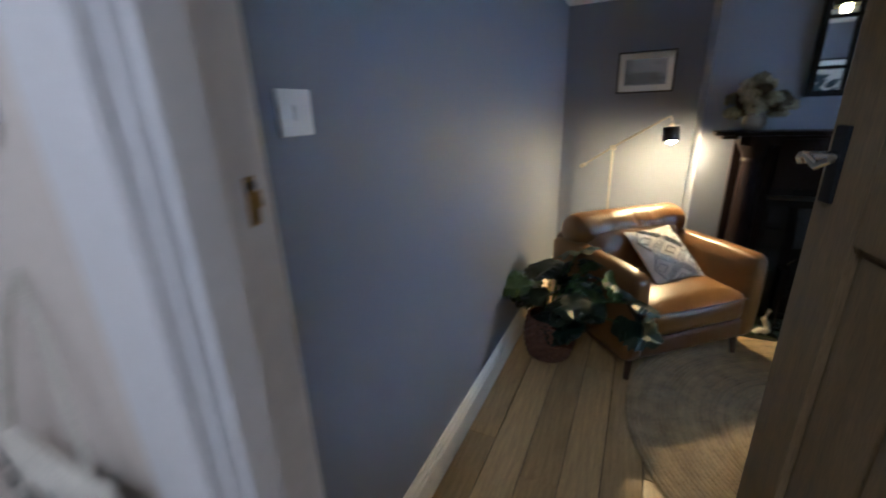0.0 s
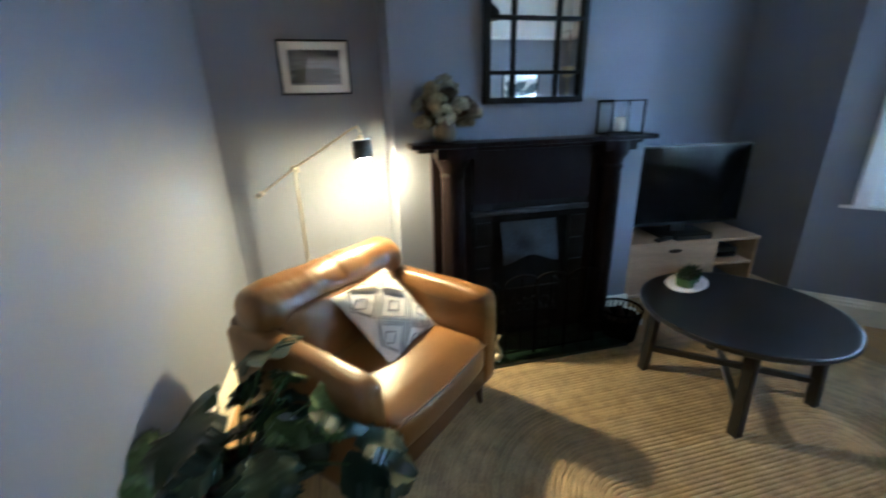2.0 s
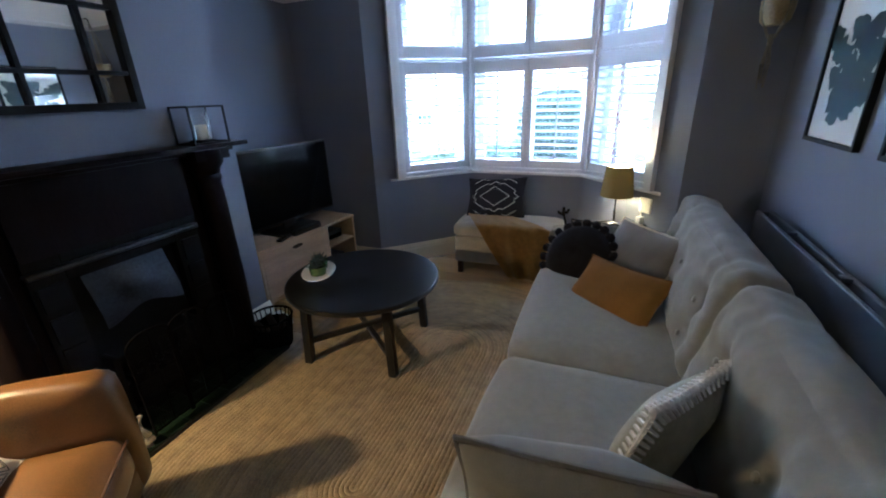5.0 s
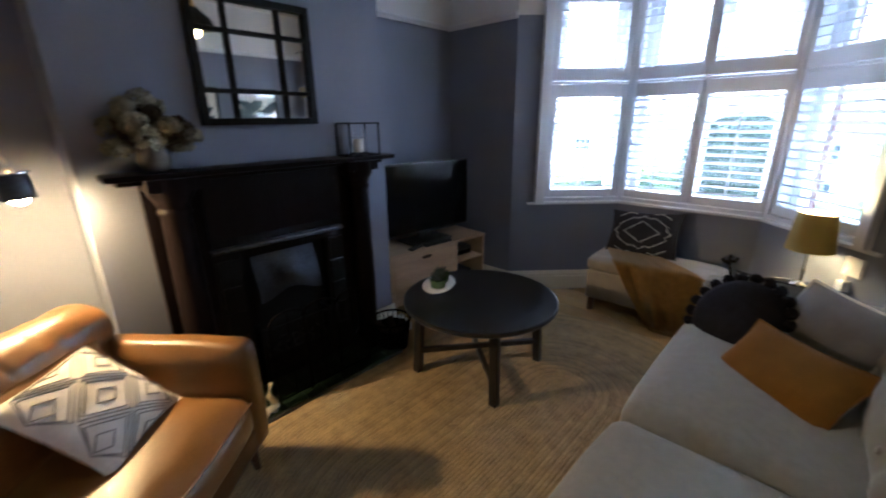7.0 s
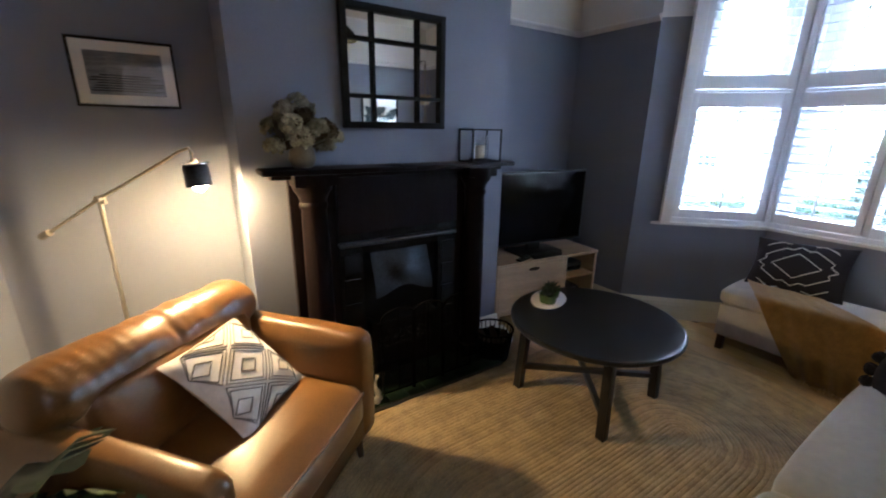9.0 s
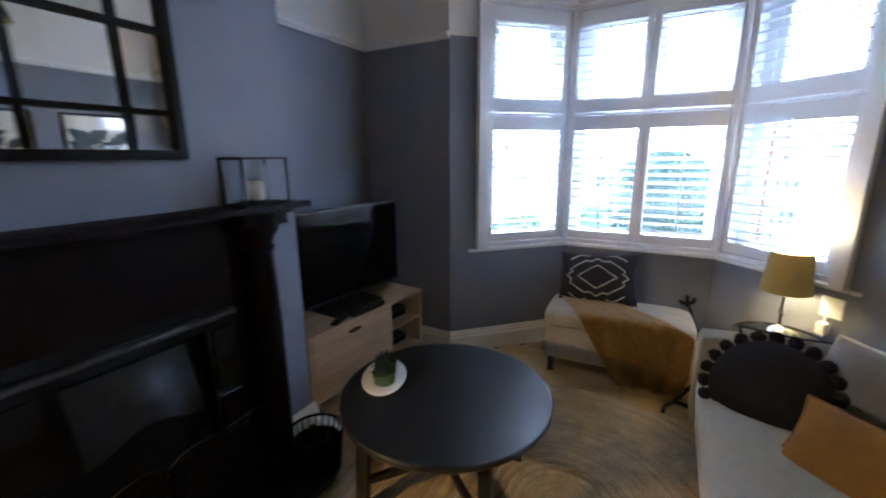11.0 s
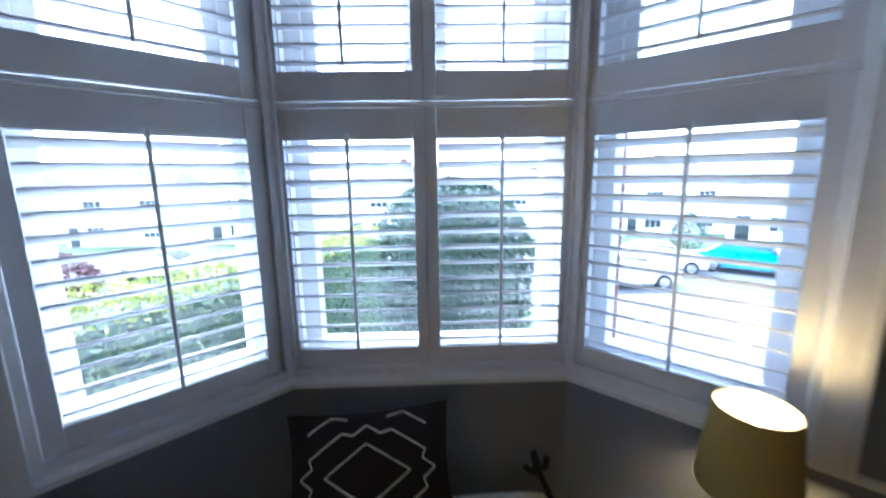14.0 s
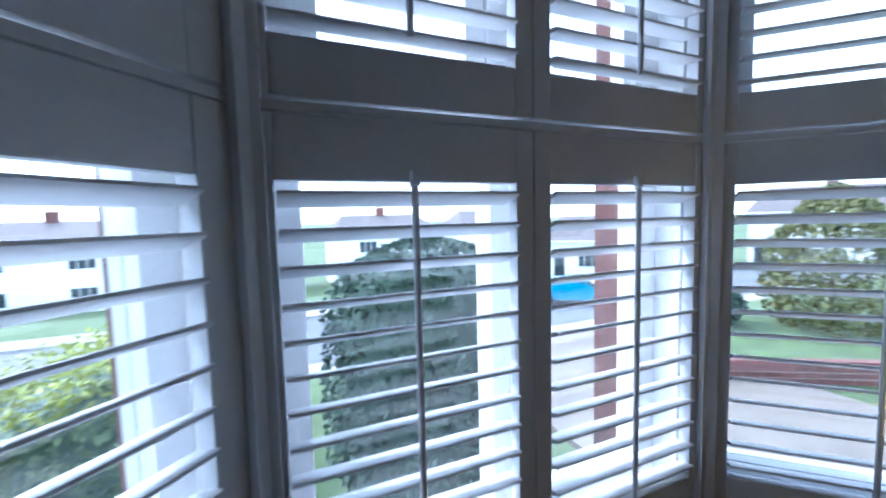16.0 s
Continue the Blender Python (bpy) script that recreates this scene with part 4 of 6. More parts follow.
# ---- radiator on the wall behind the sofa ----
rad = thing("radiator", "slate grey painted column radiator behind the sofa", "radiator", pose(1.22, YS + 0.02, 0.15))
for y in (0.03, 0.085):
    bm = B()
    box(bm, 0, 1.75, y - 0.011, y + 0.011, 0.0, 0.665, 0.008, seg=3)
    part("panel", bm, RADI, rad)
for x in (0.0, 1.738):
    part("end_cap", box(B(), x, x + 0.012, 0.018, 0.097, 0.02, 0.66, 0.002), RADI, rad)
for x in (0.35, 0.85, 1.35):
    part("top_clip", box(B(), x, x + 0.03, 0.041, 0.074, 0.655, 0.672, 0.002), RADI, rad)
bm = B()
for x in (0.2, 1.3):
    box(bm, x, x + 0.04, -0.02, 0.019, 0.45, 0.49)
part("bracket", bm, RADI, rad)
part("valve", rod(B(), (1.77, 0.06, -0.149), (1.77, 0.06, 0.05), 0.012), WHITE, rad)

# ---- hanging planter in the corner by the bay ----
hp = thing("hanging_planter", "small yellow pot in a cream macrame hanger", "planter", pose(3.235, 0.90, 1.715) @ Matrix.Scale(0.98, 4))
part("pot", lathe(B(), [(0.045, 0), (0.065, 0.02), (0.075, 0.07), (0.076, 0.12), (0.07, 0.12), (0.066, 0.07)]), PEGS, hp)
bm = B()
for k in range(4):
    a = k * math.pi / 2 + 0.4
    sweep(bm, [(0.02 * math.cos(a), 0.02 * math.sin(a), -0.06), (0.07 * math.cos(a), 0.07 * math.sin(a), 0.03), (0.079 * math.cos(a), 0.079 * math.sin(a), 0.11), (0.0, 0.0, 0.5)], 0.004, seg=6)
rod(bm, (0, 0, -0.09), (0, 0, -0.04), 0.014)
for k in range(8):
    a = k * math.pi / 4
    sweep(bm, [(0.006 * math.cos(a), 0.006 * math.sin(a), -0.08), (0.02 * math.cos(a), 0.02 * math.sin(a), -0.18), (0.016 * math.cos(a), 0.016 * math.sin(a), -0.28 + 0.03 * math.sin(3 * a))], 0.003, seg=5)
part("macrame", bm, ROPE, hp)
part("hook", sweep(B(), [(0, 0, 0.5), (0.0, -0.02, 0.53), (0, -0.1, 0.53), (0, -0.164, 0.52)], 0.005), BLACKM, hp)

# ---- armchair ----
ch = thing("armchair", "tan leather armchair with rolled back cushion", "armchair", pose(0.475, 3.09, 0, 0, 0, 41.5))
W2, D2 = 0.445, 0.40
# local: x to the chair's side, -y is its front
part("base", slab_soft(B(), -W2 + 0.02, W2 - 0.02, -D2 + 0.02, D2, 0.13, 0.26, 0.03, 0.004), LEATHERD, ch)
seat = part("seat_cushion", slab_soft(B(), -W2 + 0.115, W2 - 0.115, -D2, D2 - 0.16, 0.26, 0.43, 0.05, 0.03), LEATHER, ch)
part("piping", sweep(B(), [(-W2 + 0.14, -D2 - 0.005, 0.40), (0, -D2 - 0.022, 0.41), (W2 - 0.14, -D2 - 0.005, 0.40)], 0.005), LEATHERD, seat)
for sx in (-1, 1):
    x0, x1 = sorted((sx * (W2 - 0.125), sx * W2))
    part("arm", slab_soft(B(), x0, x1, -D2 + 0.01, D2 - 0.02, 0.13, 0.628, 0.045, 0.012), LEATHER, ch)
bm = B()
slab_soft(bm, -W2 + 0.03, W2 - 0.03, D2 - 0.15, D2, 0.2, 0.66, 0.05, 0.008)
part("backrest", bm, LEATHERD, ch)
bm = B()
slab_soft(bm, -W2 + 0.11, W2 - 0.11, -0.13, 0.07, -0.24, 0.10, 0.075, 0.03, pose(0, D2 - 0.17, 0.605, -12), 22)
for v in bm.verts:
    q = Vector((v.co.x, 0, v.co.z - 0.545))
    if v.co.y < D2 - 0.2:
        ang = math.atan2(q.z, q.x)
        v.co.y += 0.04 * math.exp(-q.length_squared / 0.005) + 0.004 * math.sin(11 * ang + 0.8 * math.sin(3 * ang)) * math.exp(-((q.length - 0.08) / 0.06) ** 2)
    v.co += Vector((0, 0.005, 0.004)) * (noise.noise(Vector((v.co.x * 12, v.co.y * 8, v.co.z * 8))) + 0.6 * noise.noise(v.co * 26))
part("back_cushion", bm, LEATHER, ch)
# the gathered roll along the top of the back
t = bmesh.new()
NU, NV_ = 110, 36
rolls = []
for i in range(NU + 1):
    f = 2 * i / NU - 1
    end = max(0.0, 1 - abs(f) ** 14) ** 0.5
    row = []
    for j in range(NV_):
        a = 2 * math.pi * j / NV_
        ca, sa = math.cos(a), math.sin(a)
        # creases run round the roll and fade towards its top
        crease = 0.0036 * math.sin(38 * f + 3.5 * math.sin(5 * f + 0.6) + 1.6 * sa) * max(0.0, 0.55 - 0.45 * sa) * max(0.0, noise.noise(Vector((f * 3.1, 4, 0))) + 0.45)
        crease += 0.008 * noise.noise(Vector((f * 4, ca * 1.2, sa * 1.2))) + 0.003 * noise.noise(Vector((f * 16, ca * 1.6, sa * 1.6)))
        dip = 0.005 * math.exp(-(f / 0.04) ** 2)
        ry, rz = 0.125 + crease - dip, 0.112 + crease - dip
        row.append(t.verts.new((f * (W2 - 0.03), ca * ry * (0.25 + 0.75 * end), sa * rz * (0.25 + 0.75 * end))))
    rolls.append(row)
for p, q in zip(rolls, rolls[1:]):
    for j in range(NV_):
        k = (j + 1) % NV_
        t.faces.new((p[j], q[j], q[k], p[k]))
t.faces.new(rolls[0])
t.faces.new(rolls[-1][::-1])
bmesh.ops.recalc_face_normals(t, faces=t.faces[:])
bm = B()
merge(bm, t, pose(0, D2 - 0.155, 0.685, -16))
roll = part("top_roll", bm, LEATHER, ch, "gathered leather roll along the back")
part("centre_seam", sweep(B(), [(0.0, D2 - 0.262, 0.69), (0.0, D2 - 0.235, 0.745), (0.0, D2 - 0.185, 0.78), (0.0, D2 - 0.125, 0.785)], 0.0025), LEATHERD, roll)
for x in (-0.36, 0.36):
    for y in (-0.33, 0.33):
        part("leg", rod(B(), (x * 1.04, y * 1.03, 0.001), (x, y, 0.14), 0.014, 0.022), WALNUT, ch)


def patterned(name, label, m, w, d, h, cloth, line_mat, lines, seed=0.0, r=0.004, pinch=0.08):
    """A scatter cushion with stitched lines laid over its upper face."""
    c = thing(name, label, "cushion", m)
    part("cover", pillow(B(), w, d, h, pinch=pinch, seed=seed), cloth, c)
    bm = B()

    def up(u, v):
        f = max(0.0, (1 - abs(u) ** 2.4) * (1 - abs(v) ** 2.4)) ** 0.55
        x, y = u * w / 2 * (1 - pinch * (1 - v * v) * abs(u) ** 3), v * d / 2 * (1 - pinch * (1 - u * u) * abs(v) ** 3)
        return (x, y, h / 2 * f + 0.012 * noise.noise(Vector((x * 7 + seed, y * 7, 3.0))) * f + 0.001)
    for line in lines:
        pts = []
        for (u0, v0), (u1, v1) in zip(line, line[1:]):
            n = max(2, int(10 * math.hypot(u1 - u0, v1 - v0)))
            pts += [up(u0 + (u1 - u0) * i / n, v0 + (v1 - v0) * i / n) for i in range(n)]
        pts.append(up(*line[-1]))
        sweep(bm, pts, r, seg=5)
    part("stitching", bm, line_mat, c)
    bm = B()
    sweep(bm, [up(-0.995 + 1.99 * min(1, max(0, s)) if True else 0, -0.999) for s in [i / 20 for i in range(21)]], 0.004, seg=5)
    part("seam", bm, cloth, c)
    return c


def diamond(cx, cy, rx, ry):
    return [(cx - rx, cy), (cx, cy + ry), (cx + rx, cy), (cx, cy - ry), (cx - rx, cy)]


lines = []
for cx, cy in ((0, 0), (0.66, 0.48), (-0.66, 0.48), (0.66, -0.48), (-0.66, -0.48), (0, 0.96), (0, -0.96)):
    lines += [diamond(cx, cy, 0.60, 0.44), diamond(cx, cy, 0.50, 0.36), diamond(cx, cy, 0.22, 0.15)]
lines = [[(max(-0.93, min(0.93, u)), max(-0.93, min(0.93, v))) for u, v in ln] for ln in lines]
CH = pose(0.475, 3.09, 0, 0, 0, 41.5)
patterned("cushion", "cream cushion with dark diamond lattice on the armchair", CH @ pose(0.075, -0.035, 0.565, 42, 0, 8), 0.385, 0.385, 0.11, CREAM, TWEEDD, lines, 2.0, 0.0024)

# ---- reading lamp behind the chair ----
J, Hd, Cw = Vector((0.168, 3.866, 1.121)), Vector((0.513, 3.63, 1.337)), Vector((-0.046, 3.955, 0.971))
rl = thing("reading_lamp", "brushed nickel floor lamp with counterweighted arm, lit", "floor lamp", pose(J.x, J.y, 0))
part("base", lathe(B(), [(0.13, 0.001), (0.13, 0.015), (0.12, 0.022), (0.02, 0.03), (0.012, 0.05)]), BRASS, rl)
part("pole", rod(B(), (0, 0, 0.03), (0, 0, J.z), 0.008), BRASS, rl)
part("joint", rod(B(), (-0.012, -0.012, J.z), (0.012, 0.012, J.z), 0.014), BRASS, rl)
up = Vector((0, 0, J.z))
hd = Hd - J + up + Vector((0.012, -0.010, -0.027))
tip = Hd - J + up
part("arm", sweep(B(), [Cw - J + up, up, up + (tip - up) * 0.72 + Vector((0, 0, 0.003)), up + (tip - up) * 0.9 + Vector((0, 0, 0.006)), tip + Vector((0.002, -0.002, 0.002)), hd + Vector((0, 0, 0.004)), hd + Vector((0, 0, -0.02))], 0.006, seg=10), BRASS, rl)
part("counterweight", rod(B(), Cw - J + up + Vector((-0.02, 0.018, -0.012)), Cw - J + up + Vector((0.015, -0.012, 0.01)), 0.015), BRASS, rl)
part("wing_nut", rod(B(), up + Vector((0.01, -0.02, -0.012)), up + Vector((0.022, -0.03, -0.012)), 0.009), BRASS, rl)
HEAD = Matrix.Translation(hd) @ Matrix.Rotation(radians(5), 4, Vector((-0.6, -0.8, 0)))
part("swivel", lathe(B(), [(0.0, -0.012), (0.011, -0.014), (0.013, -0.024), (0.009, -0.032)], 14, HEAD), BRASS, rl)
part("shade_collar", lathe(B(), [(0.012, -0.028), (0.051, -0.030), (0.054, -0.033), (0.054, -0.037), (0.050, -0.0385), (0.012, -0.037)], 28, HEAD, closed=True), CHROME, rl, "bright metal collar")
part("shade", lathe(B(), [(0.0495, -0.126), (0.047, -0.1255), (0.0445, -0.05), (0.04, -0.043), (0.012, -0.0405), (0.012, -0.038), (0.043, -0.0395), (0.0475, -0.048), (0.0505, -0.125)], 28, closed=True, m=HEAD), HOOD, rl, "dark metal shade")
part("bulb", lathe(B(), [(0.004, -0.147), (0.015, -0.143), (0.025, -0.131), (0.028, -0.115), (0.023, -0.09), (0.012, -0.06)], 16, HEAD), BULB_READ, rl, "glowing bulb")

# ---- round coffee table ----
TC = (2.235, 2.865)
tb = thing("coffee_table", "round black lacquered coffee table with crossed stretchers", "coffee table", pose(*TC, 0.0, 0, 0, 6))
part("tabletop", lathe(B(), [(0.41, 0.432), (0.435, 0.44), (0.44, 0.447), (0.44, 0.462), (0.436, 0.466), (0.425, 0.466), (0.42, 0.4635), (0.0, 0.4635)], 72), BLACK, tb)
part("apron", lathe(B(), [(0.30, 0.41), (0.31, 0.412), (0.31, 0.431), (0.30, 0.431)], 40, closed=True), BLACK, tb)
for k in range(4):
    a = radians(45 + 90 * k)
    c, s = math.cos(a), math.sin(a)
    bm = B()
    box(bm, -0.022, 0.022, -0.022, 0.022, 0, 0.435, 0.005)
    bm2 = Matrix(((1, 0, -0.21 * 0.3 * c * 0.9, 0.372 * c), (0, 1, -0.21 * 0.3 * s * 0.9, 0.372 * s), (0, 0, 1, 0.001), (0, 0, 0, 1)))
    for v in bm.verts:
        v.co = bm2 @ v.co
    part("leg", bm, BLACK, tb)
for k in range(2):
    a = 45 + 90 * k
    part("stretcher", box(B(), -0.35, 0.35, -0.014, 0.014, 0.1 + 0.03 * k, 0.128 + 0.03 * k, 0.004), BLACK, tb, m=pose(0, 0, 0, 0, 0, a))
dish = thing("plate", "white oval dish on the coffee table", "dish", pose(2.19, 3.15, 0.4635, 0, 0, 30) @ Matrix.Scale(1.3, 4))
part("dish_body", lathe(B(), [(0.07, 0.0), (0.09, 0.006), (0.1, 0.012), (0.098, 0.014), (0.08, 0.008), (0.0, 0.007)], 36, Matrix.Diagonal((1.2, 0.75, 1, 1))), WHITE, dish)
for k, (px, py) in enumerate(((2.155, 3.125), (2.235, 3.175))):
    sp = thing("potted_succulent", "small green succulent in a glass pot on the dish", "plant", pose(px, py, 0.4735) @ Matrix.Scale(1.5, 4), "succulents")
    part("pot", lathe(B(), [(0.02, 0), (0.03, 0.003), (0.034, 0.035), (0.031, 0.035), (0.0, 0.03)]), mat("green glazed pot", (0.06, 0.10, 0.05), 0.2, vary=0.2), sp)
    bm = B()
    rnd = random.Random(k)
    for i in range(26):
        a, e = i * 2.4, 0.2 + 1.2 * i / 26
        d = Vector((math.cos(a) * math.cos(e), math.sin(a) * math.cos(e), math.sin(e)))
        rod(bm, Vector((0, 0, 0.03)), Vector((0, 0, 0.03)) + d * rnd.uniform(0.03, 0.045), 0.007, 0.001, 6)
    part("foliage", bm, LEAF, sp)

# ---- television and stand ----
TVM = pose(2.73, 3.80, 0, 0, 0, -6)
ts = thing("tv_stand", "pale oak television stand with a drop door and open shelves", "tv stand", TVM)
for x0, x1 in ((-0.475, -0.455), (0.455, 0.475)):
    part("side_panel", box(B(), x0, x1, -0.18, 0.18, 0.12, 0.5, 0.002), OAK, ts)
part("top", box(B(), -0.48, 0.48, -0.185, 0.185, 0.5, 0.52, 0.003), OAK, ts)
part("bottom", box(B(), -0.4545, 0.4545, -0.18, 0.18, 0.12, 0.14, 0.002), OAK, ts)
part("divider", box(B(), 0.15, 0.168, -0.178, 0.178, 0.1405, 0.4995, 0.002), OAK, ts)
part("shelf", box(B(), 0.1685, 0.4545, -0.176, 0.17, 0.32, 0.335, 0.002), OAK, ts)
part("back_panel", box(B(), -0.4545, 0.4545, 0.172, 0.179, 0.1405, 0.4995), WALNUT, ts)
dr = part("drawer_front", box(B(), -0.452, 0.148, -0.181, -0.163, 0.145, 0.496, 0.003), OAK, ts)
# The drawer front is uncut: a dark disc paints the shade of the finger pull
part("finger_pull", lathe(B(), [(0.05, -0.182), (0.05, -0.179)], 20, Matrix.Translation((-0.15, 0, 0.452)) @ pose(0, 0, 0, 90) @ Matrix.Diagonal((1, 0.28, -1, 1)) @ Matrix.Translation((0, 0, 0.0))), GAP, dr, "dark disc painted as the shaded finger pull")
for x in (-0.43, 0.43):
    for y in (-0.14, 0.14):
        part("leg", rod(B(), (x * 1.02, y * 1.05, 0.001), (x, y, 0.12), 0.014, 0.02), OAK, ts)
for k, z in enumerate((0.14, 0.335)):
    eb = thing("media_box", "black media player on the open shelf", "media player", TVM @ pose(0.31, 0.02, z))
    part("case", box(B(), -0.11, 0.11, -0.1, 0.1, 0.0005, 0.05 + 0.02 * k, 0.004), PLASTIC, eb)
    part("front", box(B(), -0.1, 0.1, -0.103, -0.1, 0.01, 0.04, 0.001), SCREEN, eb)
tv = thing("television", "black flat television standing on the oak stand", "television", TVM @ pose(-0.015, 0.02, 0.52))
part("bezel", box(B(), -0.46, 0.46, -0.02, 0.03, 0.065, 0.615, 0.006), PLASTIC, tv)
part("screen", box(B(), -0.447, 0.447, -0.0225, -0.02, 0.082, 0.602, 0.001), SCREEN, tv)
part("neck", box(B(), -0.06, 0.06, -0.01, 0.02, 0.012, 0.07, 0.004), PLASTIC, tv)
part("foot", box(B(), -0.2, 0.2, -0.11, 0.1, 0.0005, 0.014, 0.006), PLASTIC, tv)
st = thing("set_top_box", "black set-top box lying before the television", "set-top box", TVM @ pose(-0.02, -0.145, 0.52))
part("case", box(B(), -0.13, 0.13, -0.03, 0.03, 0.0005, 0.03, 0.004), PLASTIC, st)
rm = thing("remote_control", "black remote control on the television stand", "remote control", TVM @ pose(-0.22, -0.14, 0.52, 0, 0, 20))
part("case", box(B(), -0.075, 0.075, -0.02, 0.02, 0.0005, 0.018, 0.005), PLASTIC, rm)
bm = B()
for i in range(6):
    for j in range(3):
        box(bm, -0.05 + i * 0.018, -0.04 + i * 0.018, -0.012 + j * 0.01, -0.006 + j * 0.01, 0.018, 0.0195)
part("buttons", bm, STEEL, rm)

# ---- sofa ----
SX0, SX1, SY0, SY1 = 0.85, 3.14, 0.95, 1.92
so = thing("sofa", "beige-grey tweed two-seat sofa with buttoned back cushions", "sofa", I4)
part("base", slab_soft(B(), SX0 + 0.02, SX1 - 0.02, SY0, SY1 - 0.02, 0.12, 0.30, 0.03, 0.004), TWEED, so)
for x0, x1 in ((SX0, SX0 + 0.145), (SX1 - 0.145, SX1)):
    part("arm", slab_soft(B(), x0, x1, SY0, SY1, 0.12, 0.60, 0.025, 0.006), TWEED, so)
part("back_frame", slab_soft(B(), SX0 + 0.01, SX1 - 0.01, SY0 - 0.02, SY0 + 0.15, 0.14, 0.70, 0.04, 0.006), TWEED, so)
SPLIT = 1.82
for k, (x0, x1) in enumerate(((SX0 + 0.148, SPLIT - 0.004), (SPLIT + 0.004, SX1 - 0.148))):
    part("seat_cushion", slab_soft(B(), x0, x1, SY0 + 0.12, SY1 - 0.005, 0.30, 0.455, 0.05, 0.022, n=14), TWEED, so)
for k, (x0, x1) in enumerate(((SX0 + 0.16, SPLIT - 0.003), (SPLIT + 0.003, SX1 - 0.16))):
    bm = B()
    slab_soft(bm, x0, x1, -0.10, 0.10, -0.23, 0.215, 0.062, 0.026, pose(0, SY0 + 0.20, 0.645, 14), 34)
    nb = 2 if k == 0 else 3
    spots = [(x0 + (x1 - x0) * (i + 0.5 + 0.0 * j) / nb, 0.70 - 0.15 * j) for i in range(nb) for j in range(2)]
    for v in bm.verts:
        for bx, bz in spots:
            if v.co.y > SY0 + 0.22:
                d2 = ((v.co.x - bx) ** 2 + (v.co.z - bz) ** 2)
                v.co.y -= 0.035 * math.exp(-d2 / 0.0022) + 0.012 * math.exp(-d2 / 0.012)
        for bx in {b[0] for b in spots}:
            fold = math.exp(-((v.co.x - bx - 0.012 * noise.noise(Vector((bx, v.co.z * 6, 0)))) / 0.022) ** 2)
            if v.co.z > 0.55:
                v.co.y -= 0.010 * fold * (v.co.y > SY0 + 0.18)
                v.co.z -= 0.005 * fold * (v.co.z > 0.78)
        v.co += Vector((0, 0.012, 0.008)) * (noise.noise(v.co * 8) + 0.5 * noise.noise(v.co * 21))
        if v.co.z > 0.72:
            v.co.z += 0.03 * abs(2 * (v.co.x - x0) / (x1 - x0) - 1) ** 4
    bc = part("back_cushion", bm, TWEED, so)
    for bx, bz in spots:
        part("button", lathe(B(), [(0.001, -0.006), (0.012, -0.004), (0.014, 0.0), (0.01, 0.005), (0.0, 0.006)], 12, pose(bx, SY0 + 0.312 + 0.21 * (0.655 - bz), bz, -78)), TWEED, bc)
for x in (SX0 + 0.07, SX1 - 0.07):
    for y in (SY0 + 0.06, SY1 - 0.08):
        part("leg", rod(B(), (x, y, 0.001), (x, y, 0.125), 0.016, 0.024), WALNUT, so)

# cushions on the sofa
pm = thing("round_cushion", "round charcoal cushion edged with pompoms on the sofa", "cushion", pose(2.71, 1.72, 0.545, 52, 0, -118) @ Matrix.Scale(0.97, 4))
bm = B()
lathe(bm, [(0.0, -0.07), (0.08, -0.066), (0.15, -0.05), (0.19, -0.022), (0.2, 0.0), (0.19, 0.022), (0.15, 0.05), (0.08, 0.066), (0.03, 0.062), (0.0, 0.056)], 40)
part("cover", bm, NAVY, pm)
bm = B()
rnd = random.Random(4)
t = bmesh.new()
bmesh.ops.create_icosphere(t, subdivisions=3, radius=0.026)
for v in t.verts:
    v.co *= 1 + 0.14 * rnd.uniform(-1, 1)
merge(bm, t)
pom = part("pompom", bm, NAVY, pm, m=pose(0.215, 0, 0))
for k in range(1, 22):
    a = 2 * math.pi * k / 22
    twin(pom, pose(0.215 * math.cos(a), 0.215 * math.sin(a), 0, 0, 0, 50 * k))


def plain_cushion(label, m, w, d, h, cloth, seed, trim=None, fringe=False, pinch=0.10):
    c = thing("cushion", label, "cushion", m)
    part("cover", pillow(B(), w, d, h, pinch=pinch, seed=seed), cloth, c)
    edge = []
    for u0, v0, u1, v1 in ((-1, -1, 1, -1), (1, -1, 1, 1), (1, 1, -1, 1), (-1, 1, -1, -1)):
        for i in range(16):
            f = i / 16
            u, v = u0 + (u1 - u0) * f, v0 + (v1 - v0) * f
            edge.append((u * w / 2 * (1 - pinch * (1 - v * v) * abs(u) ** 3), v * d / 2 * (1 - pinch * (1 - u * u) * abs(v) ** 3), 0))
    part("piping", sweep(B(), edge, 0.007 if trim else 0.005, seg=6, closed=True), trim or cloth, c)
    if fringe:
        bm = B()
        for k in range(0, 16):
            p = Vector(edge[32 + k])
            bmesh.ops.create_icosphere(bm, subdivisions=1, radius=0.014, matrix=Matrix.Translation(p))
        for k in range(0, 64, 1):
            p, q = Vector(edge[k]), Vector(edge[(k + 1) % 64])
            sweep(bm, [p * 0.93 + Vector((0, 0, 0.022)), p * 1.02 + Vector((0, 0, 0.004)), p * 1.02 - Vector((0, 0, 0.004)), p * 0.93 - Vector((0, 0, 0.022))], 0.005, seg=5)
        part("fringe", bm, CHALK, c, "white blanket stitch")
    return c


